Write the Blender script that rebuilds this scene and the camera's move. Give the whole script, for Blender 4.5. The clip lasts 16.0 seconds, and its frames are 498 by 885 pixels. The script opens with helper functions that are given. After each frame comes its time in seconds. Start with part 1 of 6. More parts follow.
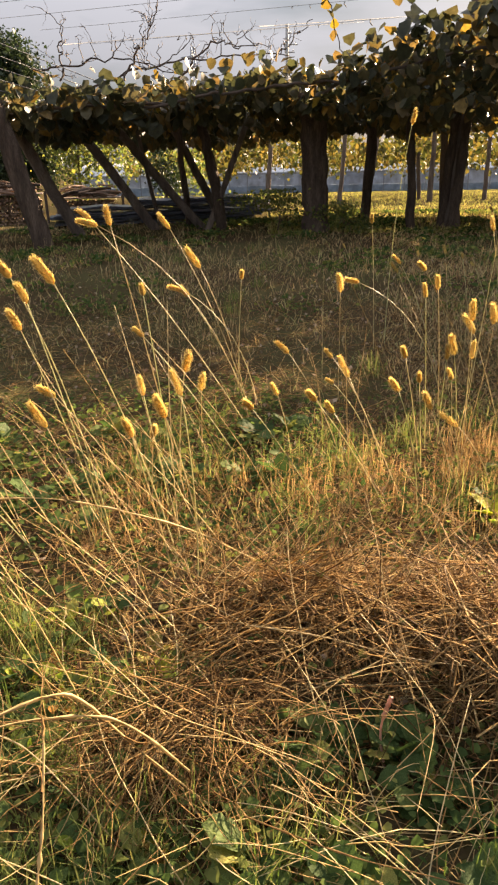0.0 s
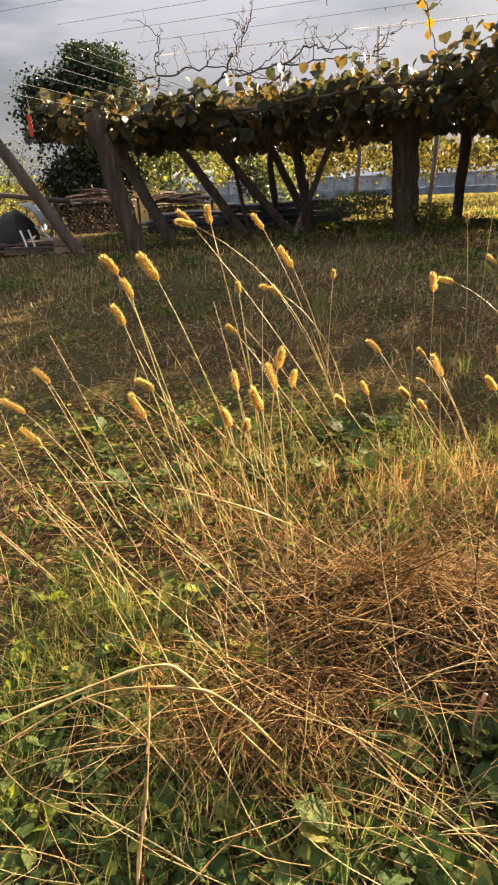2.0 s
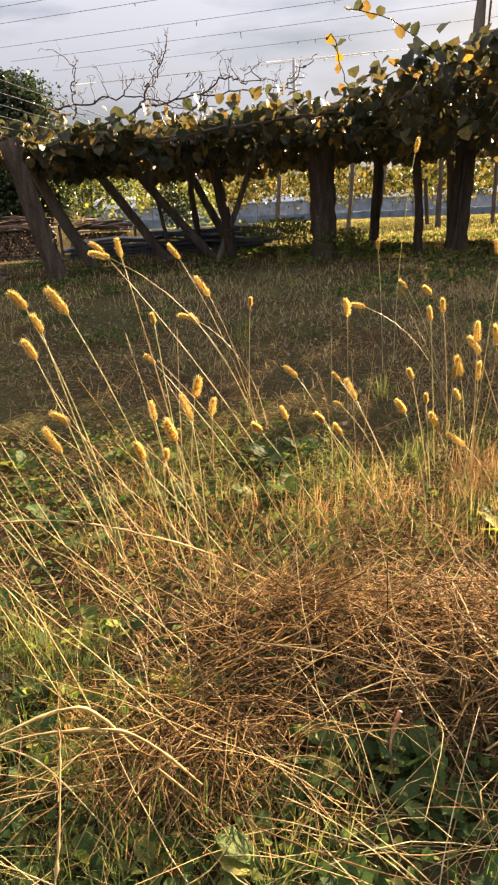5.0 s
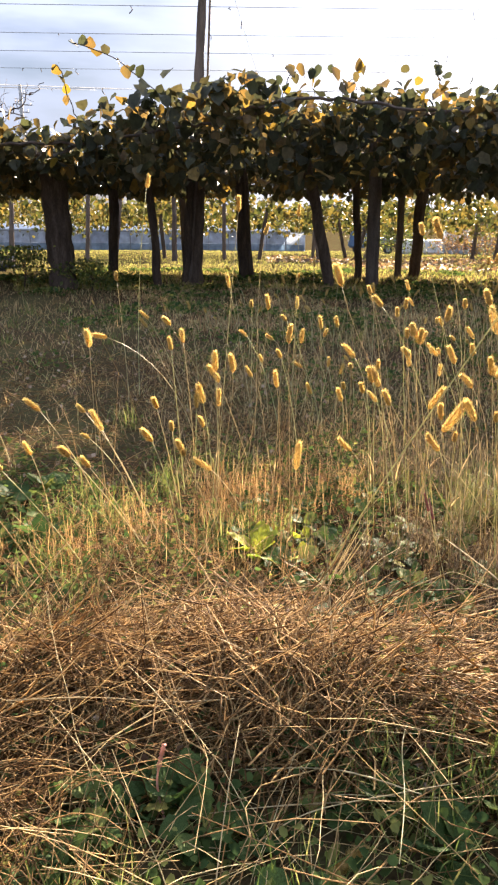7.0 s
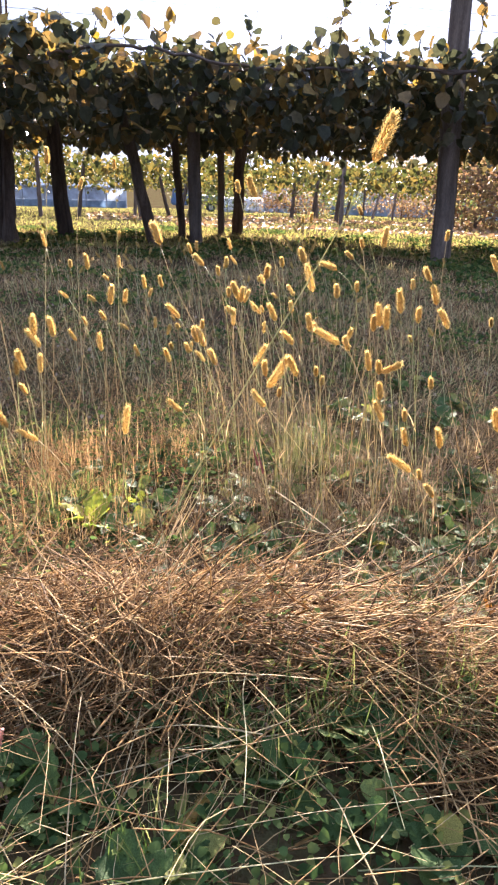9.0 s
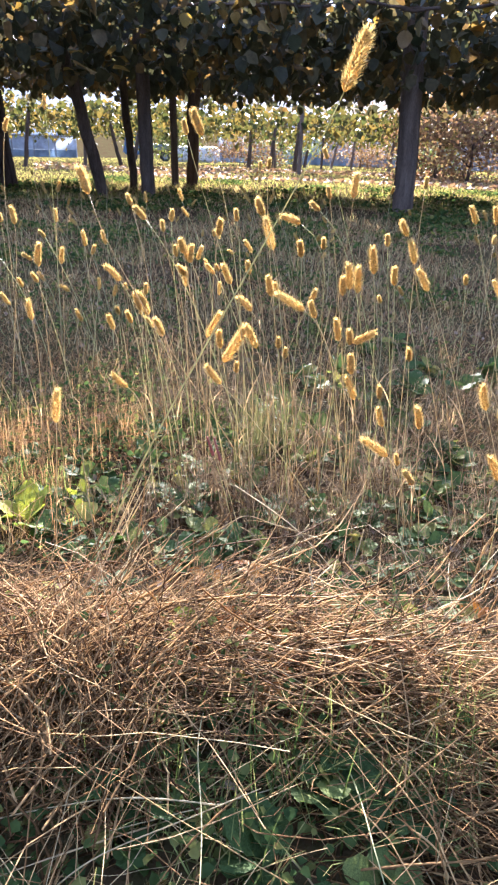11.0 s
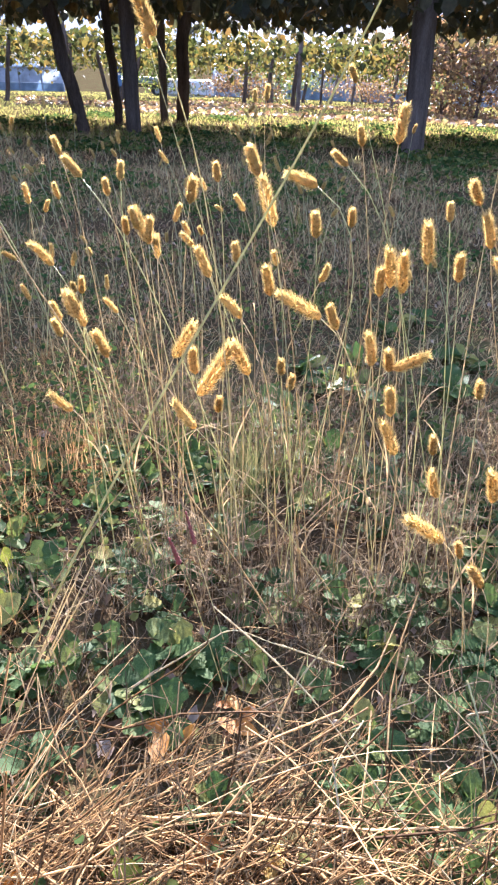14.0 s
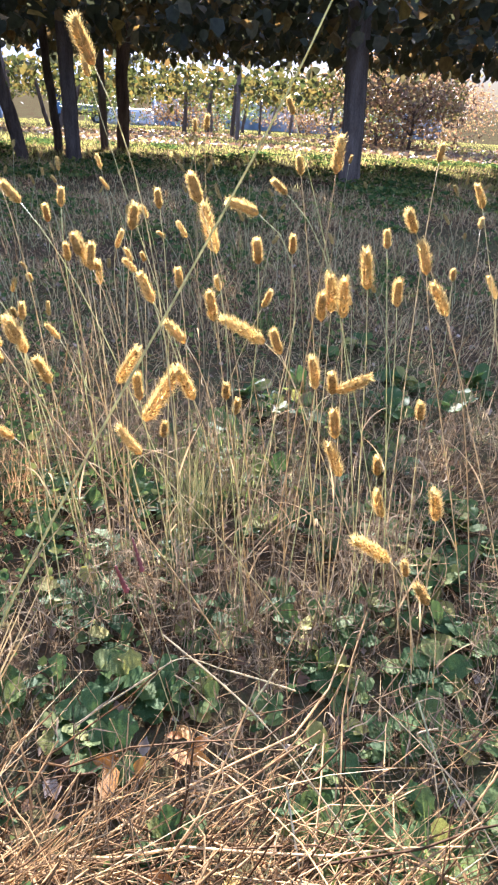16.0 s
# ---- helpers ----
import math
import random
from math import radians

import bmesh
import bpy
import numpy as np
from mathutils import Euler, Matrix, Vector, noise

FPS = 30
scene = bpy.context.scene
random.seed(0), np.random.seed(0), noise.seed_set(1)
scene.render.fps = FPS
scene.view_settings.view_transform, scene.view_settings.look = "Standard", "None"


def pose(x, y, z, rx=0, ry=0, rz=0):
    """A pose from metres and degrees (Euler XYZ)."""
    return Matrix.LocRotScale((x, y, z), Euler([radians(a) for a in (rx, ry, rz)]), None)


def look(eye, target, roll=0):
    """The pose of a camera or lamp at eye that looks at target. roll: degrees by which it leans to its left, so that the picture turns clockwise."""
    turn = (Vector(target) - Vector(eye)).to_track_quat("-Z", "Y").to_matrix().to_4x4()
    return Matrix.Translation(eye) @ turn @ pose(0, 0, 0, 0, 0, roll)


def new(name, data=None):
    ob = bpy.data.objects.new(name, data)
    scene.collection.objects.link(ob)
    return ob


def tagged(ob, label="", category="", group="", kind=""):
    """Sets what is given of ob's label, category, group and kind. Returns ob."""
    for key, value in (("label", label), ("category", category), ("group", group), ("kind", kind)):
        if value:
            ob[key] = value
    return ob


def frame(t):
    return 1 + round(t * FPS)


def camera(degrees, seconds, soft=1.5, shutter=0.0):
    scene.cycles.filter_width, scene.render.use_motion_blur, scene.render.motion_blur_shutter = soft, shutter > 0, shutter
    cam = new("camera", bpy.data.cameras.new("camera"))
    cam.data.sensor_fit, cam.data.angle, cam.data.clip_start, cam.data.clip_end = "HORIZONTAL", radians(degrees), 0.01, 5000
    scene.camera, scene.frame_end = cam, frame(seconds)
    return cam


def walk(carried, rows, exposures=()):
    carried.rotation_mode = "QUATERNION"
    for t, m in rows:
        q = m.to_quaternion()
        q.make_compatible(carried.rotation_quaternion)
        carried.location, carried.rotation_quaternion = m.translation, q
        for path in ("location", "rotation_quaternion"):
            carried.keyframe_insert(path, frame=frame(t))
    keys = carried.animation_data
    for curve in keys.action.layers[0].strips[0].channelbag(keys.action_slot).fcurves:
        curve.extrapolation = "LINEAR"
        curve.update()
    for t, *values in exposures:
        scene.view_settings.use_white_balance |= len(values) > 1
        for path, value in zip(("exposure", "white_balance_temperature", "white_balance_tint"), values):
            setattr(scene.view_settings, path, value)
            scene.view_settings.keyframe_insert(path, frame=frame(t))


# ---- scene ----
cam = camera(40.1, 16.0, soft=2.3)
PATH = [
    (0, (0.000, 0.000, 0.700), (0.000, 1.850, -0.061), -1.52),
    (0.5, (0.015, 0.006, 0.690), (-0.052, 1.856, -0.067), -2.47),
    (1, (0.017, 0.008, 0.690), (-0.108, 1.857, -0.064), -2.58),
    (1.5, (0.012, 0.002, 0.699), (-0.175, 1.847, -0.049), -3.07),
    (2, (-0.021, -0.025, 0.691), (-0.255, 1.818, -0.050), -2.77),
    (2.5, (-0.051, -0.054, 0.681), (-0.326, 1.784, -0.057), -2.97),
    (3, (-0.052, -0.070, 0.689), (-0.341, 1.766, -0.052), -2.78),
    (3.2, (-0.049, -0.070, 0.691), (-0.336, 1.766, -0.050), -2.86),
    (5.3, (0.011, -0.011, 0.704), (0.079, 1.870, 0.026), -1.84),
    (5.5, (0.009, -0.002, 0.701), (0.158, 1.877, 0.031), -1.00),
    (6, (0.012, -0.011, 0.706), (0.333, 1.855, 0.064), -0.40),
    (6.5, (0.014, -0.014, 0.703), (0.510, 1.819, 0.077), 0.17),
    (7, (0.020, -0.018, 0.701), (0.689, 1.762, 0.081), 0.56),
    (7.5, (0.023, -0.023, 0.704), (0.846, 1.688, 0.074), 0.82),
    (8, (0.024, -0.026, 0.707), (0.956, 1.619, 0.055), 1.30),
    (8.5, (0.027, -0.026, 0.706), (1.036, 1.561, 0.024), 1.59),
    (9, (0.034, -0.019, 0.701), (1.108, 1.507, -0.017), 1.83),
    (9.5, (0.044, -0.013, 0.694), (1.160, 1.467, -0.056), 1.84),
    (9.7, (0.043, -0.012, 0.695), (1.174, 1.451, -0.067), 2.09),
    (11.8, (0.215, 0.200, 0.676), (1.235, 1.472, -0.086), 1.95),
    (12, (0.228, 0.216, 0.675), (1.254, 1.491, -0.074), 2.25),
    (12.5, (0.356, 0.374, 0.662), (1.351, 1.616, -0.178), 2.40),
    (13, (0.413, 0.445, 0.656), (1.394, 1.664, -0.235), 2.35),
    (13.5, (0.415, 0.447, 0.656), (1.401, 1.667, -0.227), 2.20),
    (14, (0.415, 0.447, 0.656), (1.409, 1.664, -0.220), 2.15),
    (14.5, (0.415, 0.447, 0.656), (1.425, 1.658, -0.210), 2.25),
    (15, (0.415, 0.447, 0.656), (1.450, 1.653, -0.191), 2.45),
    (15.5, (0.415, 0.447, 0.656), (1.488, 1.633, -0.171), 2.79),
    (16, (0.415, 0.447, 0.656), (1.535, 1.598, -0.159), 3.30),
]
walk(cam, [(t, look(eye, aim, roll)) for t, eye, aim, roll in PATH],
     exposures=[(0.0, 2.94, 7150, 17), (5.3, 3.09, 6950, 17), (7.0, 3.21, 5950, 16.5), (9.7, 3.46, 5150, 24), (12.0, 3.49, 4760, 22), (16.0, 3.49, 4700, 22.5)])

# ---- world and sun ----
SUN_AZ, SUN_EL = radians(37.0), radians(19.2)   # azimuth clockwise from +y
SUN_DIR = Vector((math.sin(SUN_AZ) * math.cos(SUN_EL), math.cos(SUN_AZ) * math.cos(SUN_EL), math.sin(SUN_EL)))


def build_world():
    w = bpy.data.worlds.new("world")
    scene.world = w
    w.use_nodes = True
    nt = w.node_tree
    nt.nodes.clear()
    out = nt.nodes.new("ShaderNodeOutputWorld")
    bg = nt.nodes.new("ShaderNodeBackground")
    sky = nt.nodes.new("ShaderNodeTexSky")
    sky.sky_type, sky.sun_disc = "NISHITA", False
    sky.sun_elevation, sky.sun_rotation = SUN_EL, SUN_AZ
    sky.air_density, sky.dust_density, sky.ozone_density = 1.0, 1.0, 1.5
    tc = nt.nodes.new("ShaderNodeTexCoord")
    mp = nt.nodes.new("ShaderNodeMapping")
    mp.inputs["Scale"].default_value = (2.0, 2.0, 9.0)
    noi = nt.nodes.new("ShaderNodeTexNoise")
    noi.inputs["Scale"].default_value = 1.6
    noi.inputs["Detail"].default_value = 6.0
    ramp = nt.nodes.new("ShaderNodeValToRGB")
    ramp.color_ramp.elements[0].position, ramp.color_ramp.elements[1].position = 0.34, 0.56
    mix = nt.nodes.new("ShaderNodeMix")
    mix.data_type = "RGBA"
    # cloud cover: pale grey lit from behind, its brightness follows the sky's own
    grey = nt.nodes.new("ShaderNodeHueSaturation")
    grey.inputs["Saturation"].default_value = 0.25
    grey.inputs["Value"].default_value = 0.6
    add = nt.nodes.new("ShaderNodeMix")
    add.data_type, add.blend_type = "RGBA", "ADD"
    add.inputs[0].default_value = 1.0
    add.inputs[7].default_value = (6.3, 6.9, 7.8, 1)
    nt.links.new(tc.outputs["Generated"], mp.inputs["Vector"])
    nt.links.new(mp.outputs["Vector"], noi.inputs["Vector"])
    nt.links.new(noi.outputs["Fac"], ramp.inputs["Fac"])
    nt.links.new(ramp.outputs["Color"], mix.inputs[0])
    nt.links.new(sky.outputs["Color"], mix.inputs[6])
    nt.links.new(sky.outputs["Color"], grey.inputs["Color"])
    nt.links.new(grey.outputs["Color"], add.inputs[6])
    nt.links.new(add.outputs[2], mix.inputs[7])
    # the whole sky lies behind thin high cloud
    veil = nt.nodes.new("ShaderNodeMix")
    veil.data_type, veil.blend_type = "RGBA", "MULTIPLY"
    veil.inputs[0].default_value = 1.0
    veil.inputs[7].default_value = (0.185, 0.187, 0.194, 1)
    nt.links.new(mix.outputs[2], veil.inputs[6])
    # overcast-like grade: horizon dimmed, unseen zenith brightened, added to lift the shaded ground
    xyz, grade = nt.nodes.new("ShaderNodeSeparateXYZ"), nt.nodes.new("ShaderNodeMapRange")
    grade.inputs["To Min"].default_value, grade.inputs["To Max"].default_value = 0.45, 2.85
    over = nt.nodes.new("ShaderNodeVectorMath")
    over.operation = "SCALE"
    nt.links.new(tc.outputs["Generated"], xyz.inputs["Vector"])
    nt.links.new(xyz.outputs["Z"], grade.inputs["Value"])
    nt.links.new(veil.outputs[2], over.inputs[0])
    nt.links.new(grade.outputs["Result"], over.inputs["Scale"])
    nt.links.new(over.outputs["Vector"], bg.inputs["Color"])
    bg.inputs["Strength"].default_value = 0.05
    nt.links.new(bg.outputs["Background"], out.inputs["Surface"])


build_world()
sun_data = bpy.data.lights.new("sun", "SUN")
sun_data.energy, sun_data.angle, sun_data.color = 4.0, radians(0.6), (1.0, 0.80, 0.55)
sun = new("sun", sun_data)
sun.matrix_world = look(SUN_DIR * 50, (0, 0, 0))

# ---- materials ----


def mat_nodes(name):
    m = bpy.data.materials.new(name)
    m.use_nodes = True
    nt = m.node_tree
    nt.nodes.clear()
    return m, nt, nt.nodes.new("ShaderNodeOutputMaterial")


def ramp_node(nt, stops):
    r = nt.nodes.new("ShaderNodeValToRGB")
    e = r.color_ramp.elements
    while len(e) < len(stops):
        e.new(0.5)
    for el, (p, c) in zip(e, stops):
        el.position, el.color = p, (*c, 1)
    return r


def plant_mat(name, stops, trans=0.4, rough=0.55, source="island", grain=60.0, warm=1.3, spec=0.3):
    """Leaf and stem matter: coloured piece by piece, mottled, and lit through from behind."""
    m, nt, out = mat_nodes(name)
    if source == "island":
        rnd = nt.nodes.new("ShaderNodeNewGeometry").outputs["Random Per Island"]
    else:
        rnd = nt.nodes.new("ShaderNodeObjectInfo").outputs["Random"]
    r = ramp_node(nt, stops)
    nt.links.new(rnd, r.inputs["Fac"])
    tc = nt.nodes.new("ShaderNodeTexCoord")
    n1 = nt.nodes.new("ShaderNodeTexNoise")
    n1.inputs["Scale"].default_value, n1.inputs["Detail"].default_value = grain, 4.0
    nt.links.new(tc.outputs["Object"], n1.inputs["Vector"])
    hs = nt.nodes.new("ShaderNodeHueSaturation")
    val = nt.nodes.new("ShaderNodeMapRange")
    val.inputs["From Min"].default_value, val.inputs["From Max"].default_value = 0.3, 0.7
    val.inputs["To Min"].default_value, val.inputs["To Max"].default_value = 0.65, 1.3
    nt.links.new(n1.outputs["Fac"], val.inputs["Value"])
    nt.links.new(val.outputs["Result"], hs.inputs["Value"])
    nt.links.new(r.outputs["Color"], hs.inputs["Color"])
    bsdf = nt.nodes.new("ShaderNodeBsdfPrincipled")
    bsdf.inputs["Roughness"].default_value = rough
    bsdf.inputs["Specular IOR Level"].default_value = spec
    nt.links.new(hs.outputs["Color"], bsdf.inputs["Base Color"])
    bump = nt.nodes.new("ShaderNodeBump")
    bump.inputs["Strength"].default_value, bump.inputs["Distance"].default_value = 0.3, 0.002
    nt.links.new(n1.outputs["Fac"], bump.inputs["Height"])
    nt.links.new(bump.outputs["Normal"], bsdf.inputs["Normal"])
    tr = nt.nodes.new("ShaderNodeBsdfTranslucent")
    hs2 = nt.nodes.new("ShaderNodeHueSaturation")
    hs2.inputs["Saturation"].default_value, hs2.inputs["Value"].default_value = 1.12, warm
    nt.links.new(hs.outputs["Color"], hs2.inputs["Color"])
    nt.links.new(hs2.outputs["Color"], tr.inputs["Color"])
    mx = nt.nodes.new("ShaderNodeMixShader")
    mx.inputs["Fac"].default_value = trans
    nt.links.new(bsdf.outputs["BSDF"], mx.inputs[1])
    nt.links.new(tr.outputs["BSDF"], mx.inputs[2])
    nt.links.new(mx.outputs["Shader"], out.inputs["Surface"])
    return m


def solid_mat(name, stops, rough=0.8, metal=0.0, scale=4.0, fine=60.0, stretch=(1, 1, 1), bump=0.4, dist=0.01, spec=0.4):
    """Opaque matter with two scales of noise: broad colour drift and fine grain with relief."""
    m, nt, out = mat_nodes(name)
    tc = nt.nodes.new("ShaderNodeTexCoord")
    mp = nt.nodes.new("ShaderNodeMapping")
    mp.inputs["Scale"].default_value = stretch
    nt.links.new(tc.outputs["Object"], mp.inputs["Vector"])
    n1, n2 = nt.nodes.new("ShaderNodeTexNoise"), nt.nodes.new("ShaderNodeTexNoise")
    n1.inputs["Scale"].default_value, n1.inputs["Detail"].default_value = scale, 5.0
    n2.inputs["Scale"].default_value, n2.inputs["Detail"].default_value = fine, 6.0
    for n in (n1, n2):
        nt.links.new(mp.outputs["Vector"], n.inputs["Vector"])
    mixn = nt.nodes.new("ShaderNodeMath")
    mixn.operation = "MULTIPLY_ADD"
    mixn.inputs[1].default_value, mixn.inputs[2].default_value = 0.55, 0.0
    sc = nt.nodes.new("ShaderNodeMath")
    sc.operation = "MULTIPLY"
    sc.inputs[1].default_value = 0.45
    nt.links.new(n2.outputs["Fac"], sc.inputs[0])
    nt.links.new(n1.outputs["Fac"], mixn.inputs[0])
    nt.links.new(sc.outputs[0], mixn.inputs[2])
    obj = nt.nodes.new("ShaderNodeObjectInfo")
    shift = nt.nodes.new("ShaderNodeMath")
    shift.operation = "MULTIPLY_ADD"
    shift.inputs[1].default_value, shift.inputs[2].default_value = 0.16, -0.08
    nt.links.new(obj.outputs["Random"], shift.inputs[0])
    tot = nt.nodes.new("ShaderNodeMath")
    tot.operation = "ADD"
    nt.links.new(mixn.outputs[0], tot.inputs[0])
    nt.links.new(shift.outputs[0], tot.inputs[1])
    r = ramp_node(nt, stops)
    nt.links.new(tot.outputs[0], r.inputs["Fac"])
    b = nt.nodes.new("ShaderNodeBsdfPrincipled")
    b.inputs["Roughness"].default_value, b.inputs["Metallic"].default_value = rough, metal
    b.inputs["Specular IOR Level"].default_value = spec
    nt.links.new(r.outputs["Color"], b.inputs["Base Color"])
    bp = nt.nodes.new("ShaderNodeBump")
    bp.inputs["Strength"].default_value, bp.inputs["Distance"].default_value = bump, dist
    nt.links.new(n2.outputs["Fac"], bp.inputs["Height"])
    nt.links.new(bp.outputs["Normal"], b.inputs["Normal"])
    nt.links.new(b.outputs["BSDF"], out.inputs["Surface"])
    return m


M_SOIL = solid_mat("soil_and_litter", [(0.3, (0.030, 0.021, 0.012)), (0.47, (0.072, 0.049, 0.026)), (0.6, (0.070, 0.066, 0.028)), (0.75, (0.14, 0.095, 0.050))], 0.95, scale=1.2, fine=45, bump=0.8, dist=0.02, spec=0.0)
M_STRAW = plant_mat("dry_straw", [(0.0, (0.055, 0.030, 0.012)), (0.35, (0.165, 0.096, 0.038)), (0.7, (0.33, 0.205, 0.082)), (1.0, (0.53, 0.37, 0.165))], 0.3, 0.6, grain=120, spec=0.05)
M_DRYGRASS = plant_mat("dry_grass", [(0.0, (0.22, 0.135, 0.070)), (0.4, (0.40, 0.275, 0.145)), (0.75, (0.52, 0.39, 0.21)), (1.0, (0.36, 0.36, 0.15))], 0.4, 0.6, spec=0.0)
M_REDGRASS = plant_mat("reddish_dry_grass", [(0.0, (0.22, 0.12, 0.06)), (0.5, (0.38, 0.24, 0.11)), (1.0, (0.50, 0.37, 0.18))], 0.4, 0.6, spec=0.0)
M_GREEN = plant_mat("green_grass", [(0.0, (0.075, 0.115, 0.028)), (0.5, (0.14, 0.18, 0.05)), (1.0, (0.28, 0.27, 0.10))], 0.45, 0.5, spec=0.05)
M_FADING = plant_mat("fading_grass", [(0.0, (0.085, 0.10, 0.035)), (0.4, (0.18, 0.175, 0.075)), (1.0, (0.30, 0.25, 0.12))], 0.2, 0.6, spec=0.0)
M_FIELD = plant_mat("field_grass", [(0.0, (0.20, 0.22, 0.055)), (0.5, (0.29, 0.28, 0.085)), (1.0, (0.42, 0.35, 0.14))], 0.5, 0.7, spec=0.0)
M_WEED = plant_mat("weed_leaf", [(0.0, (0.045, 0.076, 0.024)), (0.55, (0.082, 0.125, 0.038)), (0.85, (0.145, 0.18, 0.052)), (1.0, (0.29, 0.26, 0.07))], 0.34, 0.6, source="object", grain=30, spec=0.08)
M_YLEAF = plant_mat("yellow_leaf", [(0.0, (0.22, 0.30, 0.05)), (1.0, (0.40, 0.38, 0.06))], 0.55, 0.5, source="object", grain=35, spec=0.1)
M_OLEAF = plant_mat("orange_withered_leaf", [(0.0, (0.40, 0.15, 0.025)), (1.0, (0.44, 0.23, 0.05))], 0.35, 0.6, source="object", grain=60)
M_HEAD = plant_mat("foxtail_spikelets", [(0.0, (0.10, 0.06, 0.025)), (0.10, (0.20, 0.13, 0.05)), (0.18, (0.56, 0.42, 0.16)), (0.6, (0.66, 0.52, 0.22)), (1.0, (0.76, 0.63, 0.31))], 0.74, 0.7, grain=300, warm=1.3, spec=0.0)
M_BRISTLE = plant_mat("foxtail_bristles", [(0.0, (0.53, 0.40, 0.16)), (1.0, (0.64, 0.51, 0.23))], 0.66, 0.7, grain=200, warm=1.15, spec=0.0)
M_STEM = plant_mat("foxtail_stem", [(0.0, (0.42, 0.32, 0.16)), (0.5, (0.54, 0.45, 0.25)), (1.0, (0.44, 0.44, 0.21))], 0.32, 0.5, source="object", grain=90)
M_RED = plant_mat("red_seed_spike", [(0.0, (0.11, 0.035, 0.03)), (0.6, (0.26, 0.10, 0.08)), (1.0, (0.42, 0.22, 0.16))], 0.3, 0.6)
M_PINK = plant_mat("pink_dry_stalk", [(0.0, (0.40, 0.22, 0.17)), (1.0, (0.50, 0.32, 0.24))], 0.3, 0.5)
M_KIWI = plant_mat("vine_leaf", [(0.0, (0.036, 0.040, 0.022)), (0.5, (0.062, 0.062, 0.030)), (0.75, (0.105, 0.085, 0.038)), (0.92, (0.20, 0.13, 0.05)), (1.0, (0.26, 0.18, 0.05))], 0.36, 0.5, grain=25)
M_KIWI_EDGE = plant_mat("vine_leaf_edge", [(0.0, (0.035, 0.042, 0.022)), (0.45, (0.06, 0.065, 0.028)), (0.68, (0.11, 0.085, 0.035)), (0.85, (0.19, 0.125, 0.045)), (1.0, (0.26, 0.19, 0.04))], 0.36, 0.5, source="object", grain=25)
M_FARLEAF = plant_mat("far_vine_leaf", [(0.0, (0.05, 0.062, 0.020)), (0.5, (0.105, 0.10, 0.030)), (1.0, (0.20, 0.145, 0.045))], 0.33, 0.6, grain=10, spec=0.1)
M_STALKS = plant_mat("pale_stalks", [(0.0, (0.34, 0.22, 0.09)), (0.5, (0.47, 0.34, 0.15)), (1.0, (0.56, 0.46, 0.24))], 0.25, 0.5, grain=90, spec=0.15)
M_LOWWEED = plant_mat("low_weed_leaf", [(0.0, (0.04, 0.07, 0.025)), (0.6, (0.09, 0.13, 0.04)), (1.0, (0.22, 0.22, 0.065))], 0.45, 0.6, grain=40, spec=0.0)
M_LITTER = plant_mat("dead_leaf_litter", [(0.0, (0.10, 0.06, 0.035)), (0.5, (0.22, 0.14, 0.085)), (1.0, (0.38, 0.30, 0.22))], 0.2, 0.7, grain=80, spec=0.0)
M_DEADHERB = plant_mat("dead_herb", [(0.0, (0.10, 0.073, 0.042)), (0.5, (0.20, 0.15, 0.088)), (1.0, (0.34, 0.265, 0.16))], 0.3, 0.6, grain=90, spec=0.0)
M_TREE = plant_mat("evergreen_leaf", [(0.0, (0.018, 0.03, 0.015)), (0.7, (0.035, 0.055, 0.022)), (1.0, (0.06, 0.08, 0.03))], 0.2, 0.35, grain=20)
M_SHRUB = plant_mat("shrub_leaf", [(0.0, (0.07, 0.10, 0.03)), (0.6, (0.14, 0.17, 0.05)), (1.0, (0.26, 0.24, 0.06))], 0.5, 0.5, grain=20)
M_BROWNBUSH = plant_mat("withered_bush_leaf", [(0.0, (0.13, 0.08, 0.045)), (0.6, (0.24, 0.15, 0.08)), (1.0, (0.30, 0.24, 0.10))], 0.45, 0.6, grain=20)
M_POST = solid_mat("weathered_wood", [(0.3, (0.05, 0.039, 0.031)), (0.5, (0.14, 0.108, 0.085)), (0.72, (0.28, 0.225, 0.18))], 0.9, scale=5, fine=70, stretch=(4, 4, 0.5), bump=0.9, dist=0.012, spec=0.15)
M_BARK = solid_mat("vine_bark", [(0.3, (0.042, 0.029, 0.022)), (0.5, (0.10, 0.072, 0.053)), (0.72, (0.20, 0.15, 0.11))], 0.9, scale=7, fine=50, stretch=(3, 3, 0.5), bump=1.0, dist=0.02, spec=0.15)
M_TWIG = solid_mat("bare_twig", [(0.3, (0.05, 0.038, 0.03)), (0.7, (0.14, 0.10, 0.075))], 0.85, scale=20, fine=120)
M_WIRE = solid_mat("galvanised_wire", [(0.3, (0.16, 0.16, 0.16)), (0.7, (0.27, 0.27, 0.27))], 0.75, 0.3, bump=0.1, spec=0.1)
M_LOG = solid_mat("stacked_wood", [(0.3, (0.10, 0.06, 0.04)), (0.5, (0.24, 0.15, 0.10)), (0.72, (0.42, 0.29, 0.20))], 0.85, scale=5, fine=60, stretch=(1, 1, 1))
M_TIN = solid_mat("corrugated_sheet", [(0.3, (0.20, 0.12, 0.09)), (0.6, (0.34, 0.30, 0.27))], 0.6, 0.4)
M_TARP = solid_mat("dark_sheeting", [(0.3, (0.03, 0.034, 0.045)), (0.6, (0.09, 0.10, 0.13)), (0.75, (0.20, 0.22, 0.26))], 0.35, 0.0, scale=3, fine=25, bump=0.5, dist=0.02)
